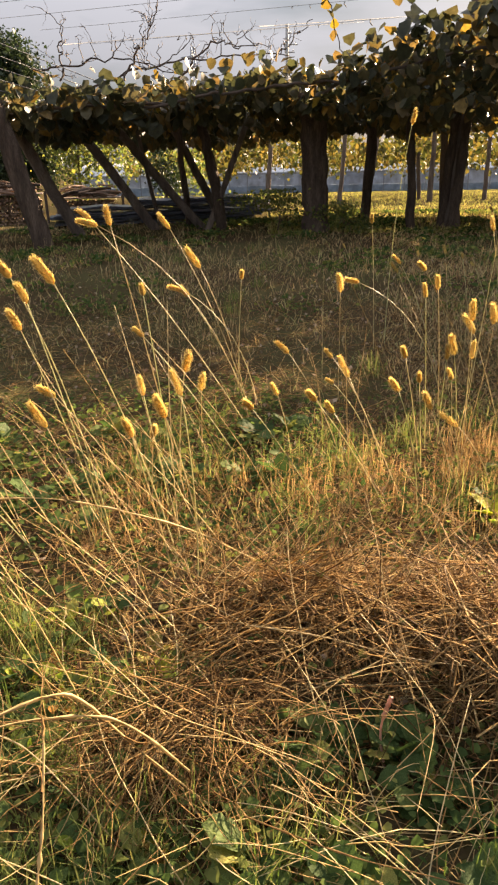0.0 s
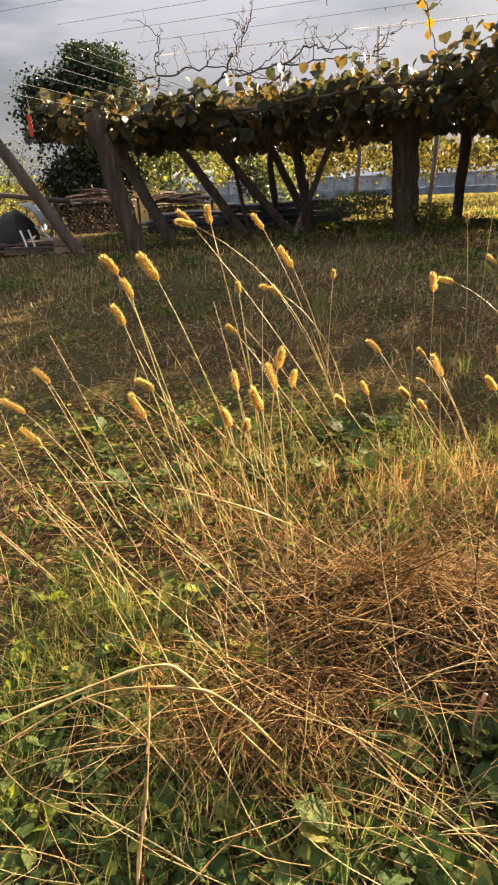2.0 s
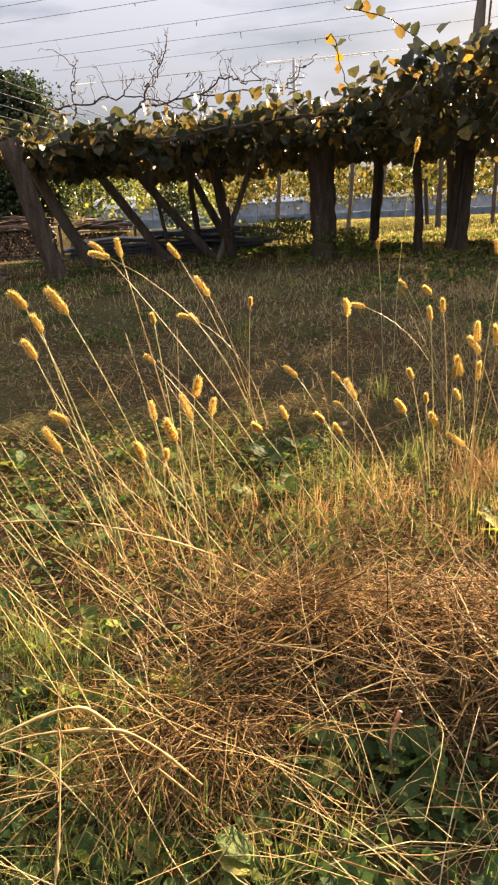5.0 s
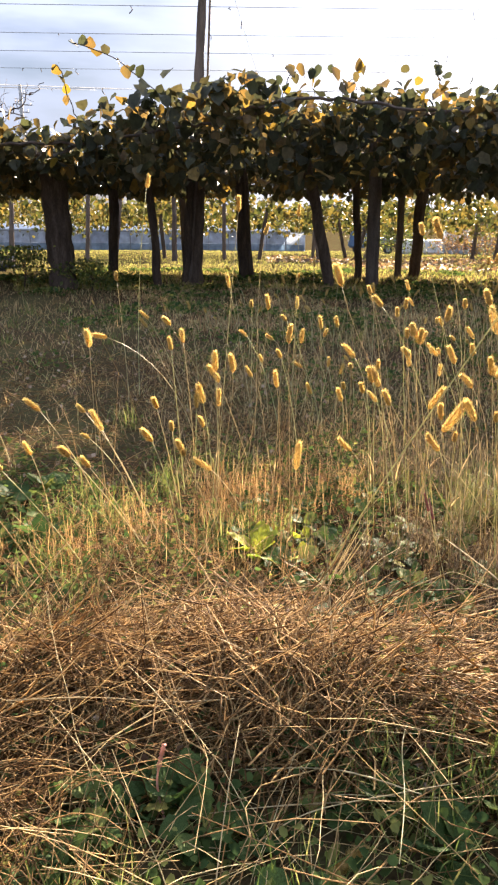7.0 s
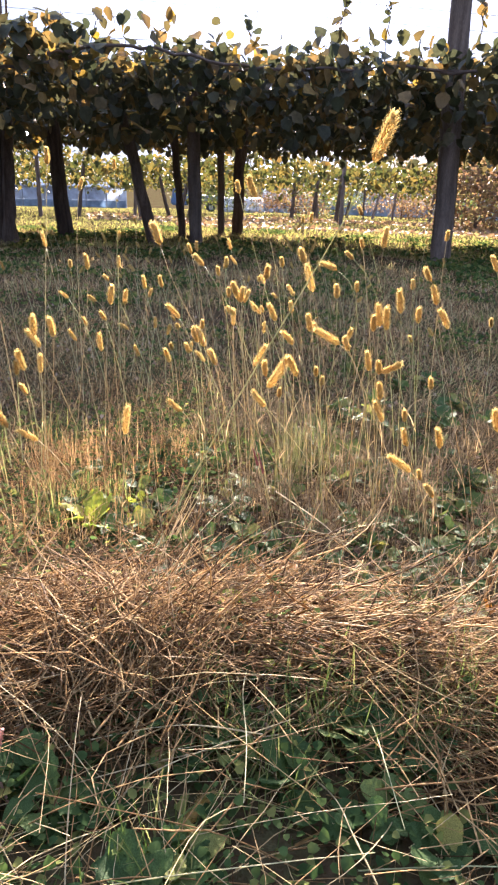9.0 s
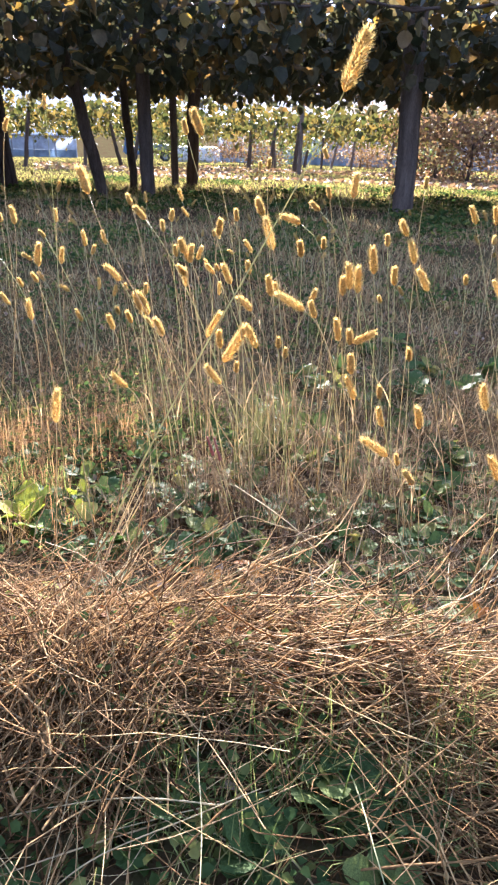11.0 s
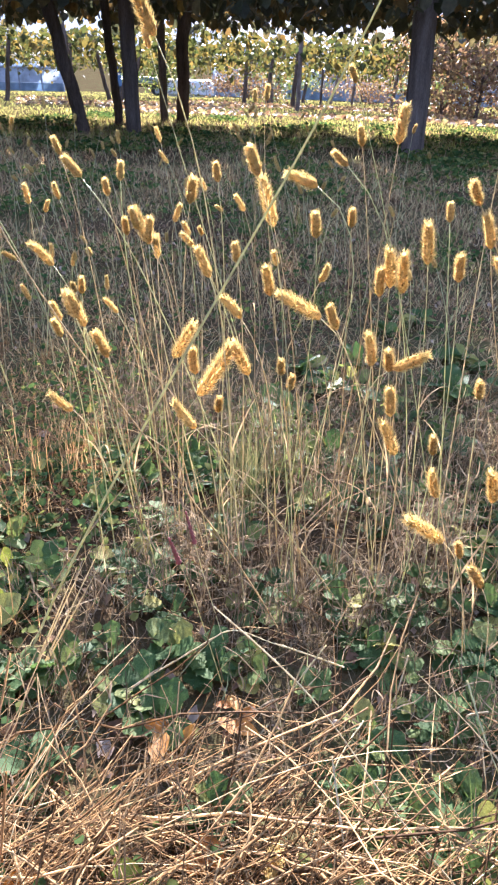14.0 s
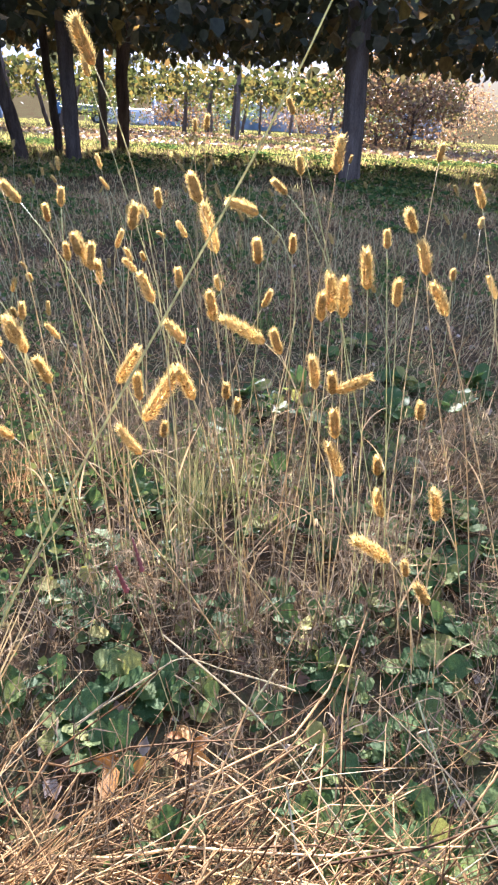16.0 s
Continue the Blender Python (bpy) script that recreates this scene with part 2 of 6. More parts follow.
M_RUBBER = solid_mat("black_rubber", [(0.3, (0.012, 0.012, 0.012)), (0.7, (0.04, 0.038, 0.035))], 0.75)
M_CARTPANEL = solid_mat("faded_blue_grey_panel", [(0.3, (0.15, 0.18, 0.22)), (0.7, (0.30, 0.34, 0.40))], 0.4, 0.1, scale=3)
M_CARTMETAL = solid_mat("rusty_frame", [(0.3, (0.06, 0.045, 0.04)), (0.7, (0.18, 0.13, 0.10))], 0.7, 0.3)
M_CRATE = solid_mat("tan_crate", [(0.3, (0.30, 0.19, 0.11)), (0.7, (0.46, 0.32, 0.2))], 0.8)
M_TAGRED = solid_mat("red_plastic_tag", [(0.3, (0.60, 0.05, 0.025)), (0.7, (0.75, 0.09, 0.05))], 0.4)
M_WALLPALE = plant_mat("pale_film_wall", [(0.0, (0.50, 0.55, 0.62)), (1.0, (0.62, 0.66, 0.72))], 0.5, 0.4, source="object", grain=2, warm=1.0)
M_SKIRT = plant_mat("blue_grey_film", [(0.0, (0.30, 0.37, 0.45)), (1.0, (0.38, 0.45, 0.52))], 0.5, 0.4, source="object", grain=2, warm=1.0)
M_ROOFPALE = solid_mat("pale_roof", [(0.3, (0.45, 0.47, 0.5)), (0.7, (0.62, 0.63, 0.65))], 0.4, scale=0.5)
M_BLUEPAINT = solid_mat("blue_paint", [(0.3, (0.10, 0.18, 0.32)), (0.7, (0.15, 0.24, 0.38))], 0.3, scale=2, bump=0.05)
M_WHITEPAINT = solid_mat("white_paint", [(0.3, (0.70, 0.70, 0.70)), (0.7, (0.82, 0.82, 0.82))], 0.35, scale=2, bump=0.05)
M_DARKGLASS = solid_mat("vehicle_glass", [(0.3, (0.02, 0.025, 0.03)), (0.7, (0.04, 0.045, 0.05))], 0.08, bump=0.0, spec=0.6)
M_CONCRETE = solid_mat("concrete", [(0.3, (0.26, 0.26, 0.25)), (0.7, (0.40, 0.40, 0.38))], 0.85, scale=2)
M_STEEL = solid_mat("painted_steel", [(0.3, (0.24, 0.26, 0.28)), (0.7, (0.36, 0.38, 0.40))], 0.5, 0.3)

# ---- geometry helpers ----
RNG = np.random.default_rng(7)
U, V = np.array([0.94, -0.342]), np.array([0.342, 0.94])   # along and across the trellis rows


def uv(u, v):
    p = U * u + V * v
    return float(p[0]), float(p[1])


def mesh_of(name, verts, faces, material=None, smooth=True):
    """A mesh from arrays of corners and equal-sided faces."""
    me = bpy.data.meshes.new(name)
    verts, faces = np.asarray(verts, np.float32), np.asarray(faces, np.int32)
    n, k = faces.shape
    me.vertices.add(len(verts))
    me.vertices.foreach_set("co", verts.ravel())
    me.loops.add(n * k)
    me.loops.foreach_set("vertex_index", faces.ravel())
    me.polygons.add(n)
    me.polygons.foreach_set("loop_start", np.arange(0, n * k, k, dtype=np.int32))
    me.polygons.foreach_set("use_smooth", np.full(n, smooth))
    me.update(calc_edges=True)
    if material:
        me.materials.append(material)
    return me


def part_mesh(name, me, parent, label="", m=None):
    ob = new(name, me)
    ob.parent = parent
    if m is not None:
        ob.matrix_basis = m
    return tagged(ob, label)


def part(name, bm, material, parent, label=""):
    me = bpy.data.meshes.new(name)
    bm.to_mesh(me)
    bm.free()
    me.materials.append(material)
    return part_mesh(name, me, parent, label)


def empty(name, m, label, category, group="", kind=""):
    ob = new(name)
    ob.empty_display_size = 0.05
    ob.matrix_basis = m
    return tagged(ob, label, category, group, kind)


def tube_arrays(points, radii, sides=6, squash=1.0):
    """Corners and quads of a round bar along a polyline."""
    P = np.asarray(points, float)
    T = np.gradient(P, axis=0)
    T /= np.linalg.norm(T, axis=1, keepdims=True) + 1e-9
    ref = np.array([0.0, 0.0, 1.0]) if abs(T[:, 2]).mean() < 0.8 else np.array([0.0, 1.0, 0.0])
    A = np.cross(T, ref)
    A /= np.linalg.norm(A, axis=1, keepdims=True) + 1e-9
    B = np.cross(T, A)
    ang = np.linspace(0, 2 * np.pi, sides, endpoint=False)
    R = np.broadcast_to(np.asarray(radii, float), (len(P),))
    W = P[:, None] + R[:, None, None] * (np.cos(ang)[None, :, None] * A[:, None] + squash * np.sin(ang)[None, :, None] * B[:, None])
    n = len(P)
    i, j = np.meshgrid(np.arange(n - 1), np.arange(sides), indexing="ij")
    a, b = i * sides + j, i * sides + (j + 1) % sides
    F = np.stack([a, b, b + sides, a + sides], -1).reshape(-1, 4)
    caps = []
    for c in (0, n - 1):
        for s in range(1, sides - 2, 2):
            caps.append([c * sides, c * sides + s, c * sides + s + 1, c * sides + (s + 2) % sides])
    return W.reshape(-1, 3), np.concatenate([F, np.array(caps)]) if caps else F


def joined(list_of_vf):
    vs, fs, o = [], [], 0
    for v, f in list_of_vf:
        vs.append(v)
        fs.append(np.asarray(f) + o)
        o += len(v)
    return np.concatenate(vs), np.concatenate(fs)


def tube(name, points, radii, material, parent=None, sides=6, label=""):
    v, f = tube_arrays(points, radii, sides)
    return part_mesh(name, mesh_of(name, v, f, material), parent, label)


def blades(base, az, tilt, bend, length, width, seg=4, sides=2, wob=0.0):
    """Many grass blades (sides=2: flat) or straws (sides=3: three-cornered) as arrays. Angles in radians from upright."""
    n = len(base)
    s = np.linspace(0, 1, seg + 1)
    th = tilt[:, None] + bend[:, None] * s[None]
    aa = az[:, None] + wob * np.cumsum(RNG.normal(0, 1, (n, seg + 1)), 1) / (seg + 1)
    d = np.stack([np.sin(th) * np.sin(aa), np.sin(th) * np.cos(aa), np.cos(th)], -1)
    step = length[:, None, None] / seg * d
    C = base[:, None] + np.concatenate([np.zeros((n, 1, 3)), np.cumsum(step[:, :-1], 1)], 1)
    side = np.stack([np.cos(aa), -np.sin(aa), 0 * aa], -1)
    up = np.cross(side, d)
    if sides == 2:
        w = (width[:, None] * (1 - 0.85 * s[None] ** 1.5) * np.minimum(1, 0.5 + 2 * s[None]))[..., None] / 2
        R = np.stack([C - side * w, C + side * w], 2)
    else:
        w = (width[:, None] * (1 - 0.45 * s[None]))[..., None] / 2
        R = np.stack([C + w * (math.cos(k) * side + math.sin(k) * up) for k in (0.5, 2.6, 4.7)], 2)
    k = R.shape[2]
    verts = R.reshape(-1, 3)
    i = np.arange(seg)
    cols = np.arange(k if k > 2 else 1)
    ii, jj = np.meshgrid(i, cols, indexing="ij")
    a, b = ii * k + jj, ii * k + (jj + 1) % k
    F = np.stack([a, b, b + k, a + k], -1).reshape(-1, 4)
    F = (F[None] + (np.arange(n) * (seg + 1) * k)[:, None, None]).reshape(-1, 4)
    return verts, F


def scatter(template, mats):
    """One template copied by many 4x4 matrices into joined arrays."""
    tv, tf = template
    h = np.concatenate([tv, np.ones((len(tv), 1))], 1)
    W = np.einsum("nij,vj->nvi", mats, h)[..., :3].reshape(-1, 3)
    F = (tf[None] + (np.arange(len(mats)) * len(tv))[:, None, None]).reshape(-1, tf.shape[1])
    return W, F


def placements(pos, yaw, pitch, roll, size):
    n = len(pos)
    cy, sy, cp, sp, cr, sr = np.cos(yaw), np.sin(yaw), np.cos(pitch), np.sin(pitch), np.cos(roll), np.sin(roll)
    o, z = np.ones(n), np.zeros(n)
    Rz = np.stack([np.stack([cy, -sy, z], -1), np.stack([sy, cy, z], -1), np.stack([z, z, o], -1)], 1)
    Rx = np.stack([np.stack([o, z, z], -1), np.stack([z, cp, -sp], -1), np.stack([z, sp, cp], -1)], 1)
    Ry = np.stack([np.stack([cr, z, sr], -1), np.stack([z, o, z], -1), np.stack([-sr, z, cr], -1)], 1)
    M = np.zeros((n, 4, 4))
    M[:, :3, :3] = (Rz @ Rx @ Ry) * np.asarray(size)[:, None, None]
    M[:, :3, 3], M[:, 3, 3] = pos, 1
    return M


def leaf_template(kind="heart"):
    """A leaf in the xy plane, stalk at the origin, tip at +y, about 1 long, cupped along its midrib, as quads."""
    ys = np.array([0.0, 0.12, 0.35, 0.62, 0.85, 1.0])
    ws = {"heart": [0.10, 0.40, 0.52, 0.46, 0.26, 0.03], "oval": [0.03, 0.16, 0.27, 0.25, 0.14, 0.02],
          "dock": [0.04, 0.15, 0.23, 0.26, 0.2, 0.04], "round": [0.05, 0.22, 0.36, 0.43, 0.36, 0.10]}[kind]
    back = np.array([-0.10, -0.02, 0, 0, 0, 0]) if kind == "heart" else np.zeros(6)
    V_, F_ = [], []
    for y, w, b in zip(ys, ws, back):
        droop = -0.18 * y * y
        V_ += [(-w, y + b, 0.22 * w + droop), (-w * 0.5, y + b * 0.5, 0.05 * w + droop), (0, y, droop), (w * 0.5, y + b * 0.5, 0.06 * w + droop), (w, y + b, 0.2 * w + droop)]
    for i in range(5):
        for j in range(4):
            a = i * 5 + j
            F_.append((a, a + 1, a + 6, a + 5))
    return np.array(V_, float), np.array(F_)


def small_leaf_template():
    v = np.array([(0, 0, 0), (0.42, 0.45, 0.09), (0, 1, -0.12), (-0.42, 0.45, 0.09)], float)
    return v, np.array([(0, 1, 2, 3)])


def six_leaf_template():
    v = np.array([(0, 0, 0), (0.45, 0.15, 0.1), (0.42, 0.65, 0.05), (0, 1, -0.15), (-0.42, 0.65, 0.05), (-0.45, 0.15, 0.1), (0, 0.4, -0.02)], float)
    return v, np.array([(6, 0, 1, 2), (6, 2, 3, 4), (6, 4, 5, 0)])


def box_bm(sx, sy, sz, bevel=0.01, at=(0, 0, 0)):
    bm = bmesh.new()
    bmesh.ops.create_cube(bm, size=1.0)
    bmesh.ops.scale(bm, vec=(sx, sy, sz), verts=bm.verts)
    if bevel:
        bmesh.ops.bevel(bm, geom=list(bm.edges), offset=bevel, segments=2, affect="EDGES")
    bmesh.ops.translate(bm, vec=at, verts=bm.verts)
    return bm


# ---- ground ----


def crest(a):
    """Distance of the windrow's crest from the origin: it bends round in an arc and draws nearer."""
    return 0.90 - 0.07 * np.clip(a / 1.05, 0, 1) + 0.025 * np.sin(a * 9.0)


def ridge(x, y):
    """Height of the windrow, the angle along it (radians) and the distance off its crest."""
    r, a = np.hypot(x, y), np.arctan2(x, y)
    off = r - crest(a)
    mask = 1 / (1 + np.exp(-np.clip((a + 0.02) / 0.06, -30, 30)))
    return 0.050 * np.exp(-(off / 0.125) ** 2) * mask * (1 + 0.3 * np.sin(a * 13 + 1)), a, off


def fall(x, y):
    """How far the land drops away beyond the trellis."""
    return 0.034 * np.clip(np.hypot(x, y) - 9.0, 0, 56)


def far_pose(x, y, turn=0.0):
    return Matrix.Translation((x, y, -float(fall(x, y)))) @ Matrix.Rotation(turn, 4, "Z")


def ground_z(x, y):
    x, y = np.asarray(x, float), np.asarray(y, float)
    h = 0.012 * np.sin(2.3 * x + 0.6) * np.sin(1.9 * y + 1.1) + 0.008 * np.sin(6.1 * x - 2.2 * y) + 0.006 * np.sin(4.4 * y + 9.3 * x)
    far = np.clip((np.hypot(x, y) - 6) / 10, 0, 1)
    return h * (1 - far) + ridge(x, y)[0] - fall(x, y)


def build_ground():
    k = np.linspace(-1, 1, 241)
    s = np.sinh(k * 7.5) / np.sinh(7.5)
    xs, ys = s * 1500 + 0.3, s * 1500 + 1.0
    X, Y = np.meshgrid(xs, ys, indexing="xy")
    Z = ground_z(X, Y)
    n = len(k)
    i, j = np.meshgrid(np.arange(n - 1), np.arange(n - 1), indexing="ij")
    a = i * n + j
    F = np.stack([a, a + 1, a + n + 1, a + n], -1).reshape(-1, 4)
    ob = new("ground", mesh_of("ground", np.stack([X, Y, Z], -1).reshape(-1, 3), F, M_SOIL))
    return tagged(ob, "brown soil with dead plant litter and thin grass", "ground", kind="structure")


build_ground()


def stuff(name, vf, material, label, category):
    return tagged(new(name, mesh_of(name, *vf, material)), label, category, kind="stuff")


def polar(n, r0, r1, a0, a1, power=1.0):
    """Random spots in a sector round the origin; angles in degrees clockwise from +y."""
    r = r0 + (r1 - r0) * RNG.random(n) ** power
    a = np.radians(a0 + (a1 - a0) * RNG.random(n))
    return r * np.sin(a), r * np.cos(a)


def clumped(n, clumps, spread):
    """Spots gathered round random members of clumps (arrays x, y)."""
    k = RNG.integers(0, len(clumps[0]), n)
    return clumps[0][k] + RNG.normal(0, spread, n), clumps[1][k] + RNG.normal(0, spread, n)


def on_ground(x, y, lift=0.0):
    return np.stack([x, y, ground_z(x, y) + lift], -1)


def rnd(n, a, b):
    return a + (b - a) * RNG.random(n)


def by_clump(name, c, n, spread, make, material, label, category, group):
    """One plant for each clump: its blades stand round the clump's middle."""
    per = n // len(c[0])
    for cx, cy in zip(*c):
        v, f = make(cx + RNG.normal(0, spread, per), cy + RNG.normal(0, spread, per), per)
        o = np.array([cx, cy, float(ground_z(cx, cy))])
        ob = new(name, mesh_of(name, v - o, f, material))
        ob.matrix_basis = Matrix.Translation(o)
        tagged(ob, label, category, group)


# ---- straw, grass and weeds ----


def build_straw():
    n = 11500
    a = np.radians(np.where(RNG.random(n) < 0.25, rnd(n, -3, 30), rnd(n, -3, 75)))
    lump = 1 + 0.5 * np.sin(a * 17 + 1) * np.sin(a * 7)
    r = crest(a) + RNG.normal(0.005, 0.062, n) * lump
    x, y = r * np.sin(a), r * np.cos(a)
    # loose wads with hollows between
    wad = np.sin(x * 23 + 2 * np.sin(y * 17)) + np.sin(y * 29 + 1.7 * np.sin(x * 19 + 1)) + 0.8 * np.sin(x * 51 - y * 43)
    keep = RNG.random(n) < np.clip(0.62 + 0.30 * wad, 0.12, 1.0)
    a, r, x, y = a[keep], r[keep], x[keep], y[keep]
    n = len(a)
    L = 0.05 + 0.30 * RNG.random(n) ** 1.4
    # wisps: neighbouring stalks lie roughly the same way, others cross them
    flow = 1.6 * np.sin(x * 9.0 + 1.3 * np.sin(y * 11.0)) + 1.1 * np.sin(x * 19 + y * 15)
    calm = np.clip((a - 0.4) / 0.3, 0, 1)
    L = L + 0.08 * calm * RNG.random(n)
    az = a + math.pi / 2 + flow * (1 - 0.82 * calm) + RNG.normal(0, 0.28, n)
    az = np.where(RNG.random(n) < 0.4 - 0.30 * calm, rnd(n, 0, 6.28), az)
    pile = 0.022 * (1 + np.sin(x * 27 + 3 * np.sin(y * 21))) * (1 + 0.6 * np.sin(y * 33))
    base = on_ground(x, y, 0.0) + np.stack([0 * x, 0 * x, RNG.random(n) * pile - 0.008], -1)
    base[:, :2] -= np.stack([np.sin(az), np.cos(az)], -1) * L[:, None] / 2
    vf = blades(base, az, RNG.normal(1.42, 0.2, n), RNG.normal(0.22, 0.5, n), L, 0.0008 + 0.0030 * RNG.random(n) ** 2.6, seg=6, sides=3, wob=2.6)
    # a tuft of limp straw hanging over beside the windrow's end
    m = 750
    bx, by = RNG.normal(-0.08, 0.10, m), RNG.normal(0.68, 0.06, m)
    tb = on_ground(bx, by) + np.stack([0 * bx, 0 * bx, 0.08 * np.exp(-((bx + 0.06) ** 2 + (by - 0.66) ** 2) / 0.008) * RNG.random(m) + 0.02], -1)
    ta = np.where(RNG.random(m) < 0.5, math.pi + RNG.normal(0, 0.7, m), rnd(m, 0, 6.28))
    vf = joined([vf, blades(tb, ta, RNG.normal(1.3, 0.35, m), RNG.normal(0.8, 0.6, m), rnd(m, 0.05, 0.2), rnd(m, 0.0009, 0.0020), seg=6, sides=3, wob=1.4)])
    stuff("straw_windrow", vf, M_STRAW, "raked heap of tangled straw-coloured cut grass", "straw")
    n = 12000
    x, y = polar(n, 0.35, 3.6, -40, 75, 1.3)
    L, az = rnd(n, 0.04, 0.18), rnd(n, 0, 6.28)
    base = on_ground(x, y, 0.0) + np.stack([0 * x, 0 * x, rnd(n, 0.0, 0.03)], -1)
    off, ang = ridge(x, y)[2], np.degrees(np.arctan2(x, y))
    p = np.where(off < -0.13, 0.10, np.where((ang > 24) & (off > 0.1), 0.25, 1.0))
    keep = RNG.random(n) < p
    base, az, L = base[keep], az[keep], L[keep]
    n = len(L)
    vf = blades(base, az, rnd(n, 1.0, 1.65), rnd(n, -0.4, 0.7), L, rnd(n, 0.0009, 0.0021), seg=4, sides=3, wob=1.2)
    stuff("loose_straw", vf, M_STRAW, "loose dry grass stalks scattered flat over the ground", "straw")
    n = 230
    x, y = polar(n, 0.36, 0.98, -20, 70, 0.8)
    vf = blades(on_ground(x, y, 0.02), rnd(n, 0, 6.28), rnd(n, 0.7, 1.45), RNG.normal(0.25, 0.35, n), rnd(n, 0.1, 0.34), rnd(n, 0.0010, 0.0019), seg=6, sides=3, wob=0.7)
    stuff("stray_stalks", vf, M_STALKS, "pale stray stalks crossing over cut grass and leaves", "stalks")
    # long bare stalks leaning over from the clump of foxtails, and others standing thinly about
    k, m = 42, 60
    n = k + m
    x, y = np.concatenate([RNG.normal(-0.12, 0.16, k), rnd(m, 0.2, 1.9)]), np.concatenate([RNG.normal(1.02, 0.16, k), rnd(m, 1.1, 2.4)])
    az = np.concatenate([RNG.normal(-1.5, 0.5, k), rnd(m, 0, 6.28)])
    L = np.concatenate([rnd(k, 0.2, 0.55), rnd(m, 0.12, 0.42)])
    tilt = np.concatenate([np.abs(RNG.normal(0.5, 0.25, k)), np.abs(RNG.normal(0.15, 0.2, m))])
    vf = blades(on_ground(x, y), az, tilt, rnd(n, -0.1, 0.5), L, rnd(n, 0.0014, 0.0024), seg=6, sides=3, wob=0.25)
    stuff("bare_stalks", vf, M_STALKS, "long pale bare grass stalks leaning aside", "stalks")


def build_grass():
    # sparse standing grass in tufts
    c = polar(240, 2.6, 8.0, -45, 80, 0.9)
    n = 7000
    x, y = clumped(n, c, 0.12)
    r = np.hypot(x, y)
    L = rnd(n, 0.03, 0.15) * np.clip(r / 2.6, 0.6, 1.1)
    vf = blades(on_ground(x, y), rnd(n, 0, 6.28), np.abs(RNG.normal(0.7, 0.5, n)), rnd(n, -0.8, 1.8), L, rnd(n, 0.0011, 0.0024) * np.clip(r / 2.5, 1, 2.0), seg=4, wob=1.0)
    stuff("dry_grass", vf, M_DRYGRASS, "thin dry brown grass standing in shade", "grass")
    # low mat everywhere between
    n = 50000
    x, y = polar(n, 1.0, 10.0, -48, 82, 0.9)
    r = np.hypot(x, y)
    # denser pale blades in this sector stand in for lens haze over the shade
    x2, y2 = polar(42000, 1.7, 7.5, 12, 72, 1.0)
    x, y = np.concatenate([x, x2]), np.concatenate([y, y2])
    n, r = len(x), np.hypot(x, y)
    thin = np.sin(x * 3.1 + 2 * np.sin(y * 1.7)) + np.sin(y * 2.7 + x) > -0.9
    keep = thin | (RNG.random(n) < 0.35)
    x, y, r = x[keep], y[keep], r[keep]
    n = len(x)
    vf = blades(on_ground(x, y), rnd(n, 0, 6.28), rnd(n, 0.4, 1.5), rnd(n, -0.5, 0.9), rnd(n, 0.02, 0.09), rnd(n, 0.0012, 0.003) * np.clip(r / 2.0, 1, 3.0), seg=3, wob=1.2)
    stuff("grass_mat", vf, M_DRYGRASS, "flattened brown grass covering the orchard floor", "grass")
    # low green clover and grass patches in the mat
    c1, c2, c3 = polar(90, 1.1, 9.0, -45, 80, 0.9), polar(80, 6.0, 11.5, -5, 70, 1.0), polar(60, 1.1, 2.1, -28, 34, 1.0)
    c4 = polar(22, 0.30, 0.78, -22, 75)
    c5 = polar(34, 1.9, 6.0, 20, 70)
    c = (np.concatenate([c1[0], c2[0], c3[0], c4[0], c5[0]]), np.concatenate([c1[1], c2[1], c3[1], c4[1], c5[1]]))
    n = 40000
    x, y = clumped(n, c, 0.13)
    r = np.hypot(x, y)
    M = placements(on_ground(x, y) + np.stack([0 * x, 0 * x, rnd(n, 0.005, 0.05)], -1), rnd(n, 0, 6.28), rnd(n, -0.2, 1.0), RNG.normal(0, 0.4, n), rnd(n, 0.007, 0.018) * np.clip(r / 2.5, 0.9, 2.6))
    stuff("low_weeds", scatter(six_leaf_template(), M), M_LOWWEED, "low green clover-like weeds between dead grass", "weeds")
    # crisp dead leaf crumbs
    n = 9000
    x, y = polar(n, 0.7, 6.0, -42, 78, 1.0)
    M = placements(on_ground(x, y, 0.012), rnd(n, 0, 6.28), rnd(n, -1.0, 1.0), rnd(n, -0.9, 0.9), rnd(n, 0.006, 0.024))
    stuff("leaf_litter", scatter(small_leaf_template(), M), M_LITTER, "crumbled brown and grey dead leaves on the ground", "leaf litter")
    # reddish tufts round the feet of the foxtails
    c = (np.concatenate([rnd(44, -0.35, 0.6), rnd(5, 0.75, 1.3), rnd(30, 0.48, 0.88)]), np.concatenate([rnd(44, 1.08, 1.6), rnd(5, 1.6, 2.2), rnd(30, 1.28, 1.62)]))
    by_clump("dead_grass_tuft", c, 6600, 0.034, lambda x, y, n: blades(on_ground(x, y), rnd(n, 0, 6.28), np.abs(RNG.normal(1.0, 0.55, n)), rnd(n, -1.2, 1.6), rnd(n, 0.03, 0.14), rnd(n, 0.0009, 0.0019), seg=4, wob=1.8),
             M_REDGRASS, "reddish brown dead grass tuft lit from behind", "grass", "dead grass tufts")
    # brown leafy dead herbs behind the windrow
    c = polar(70, 1.28, 1.95, 33, 62)

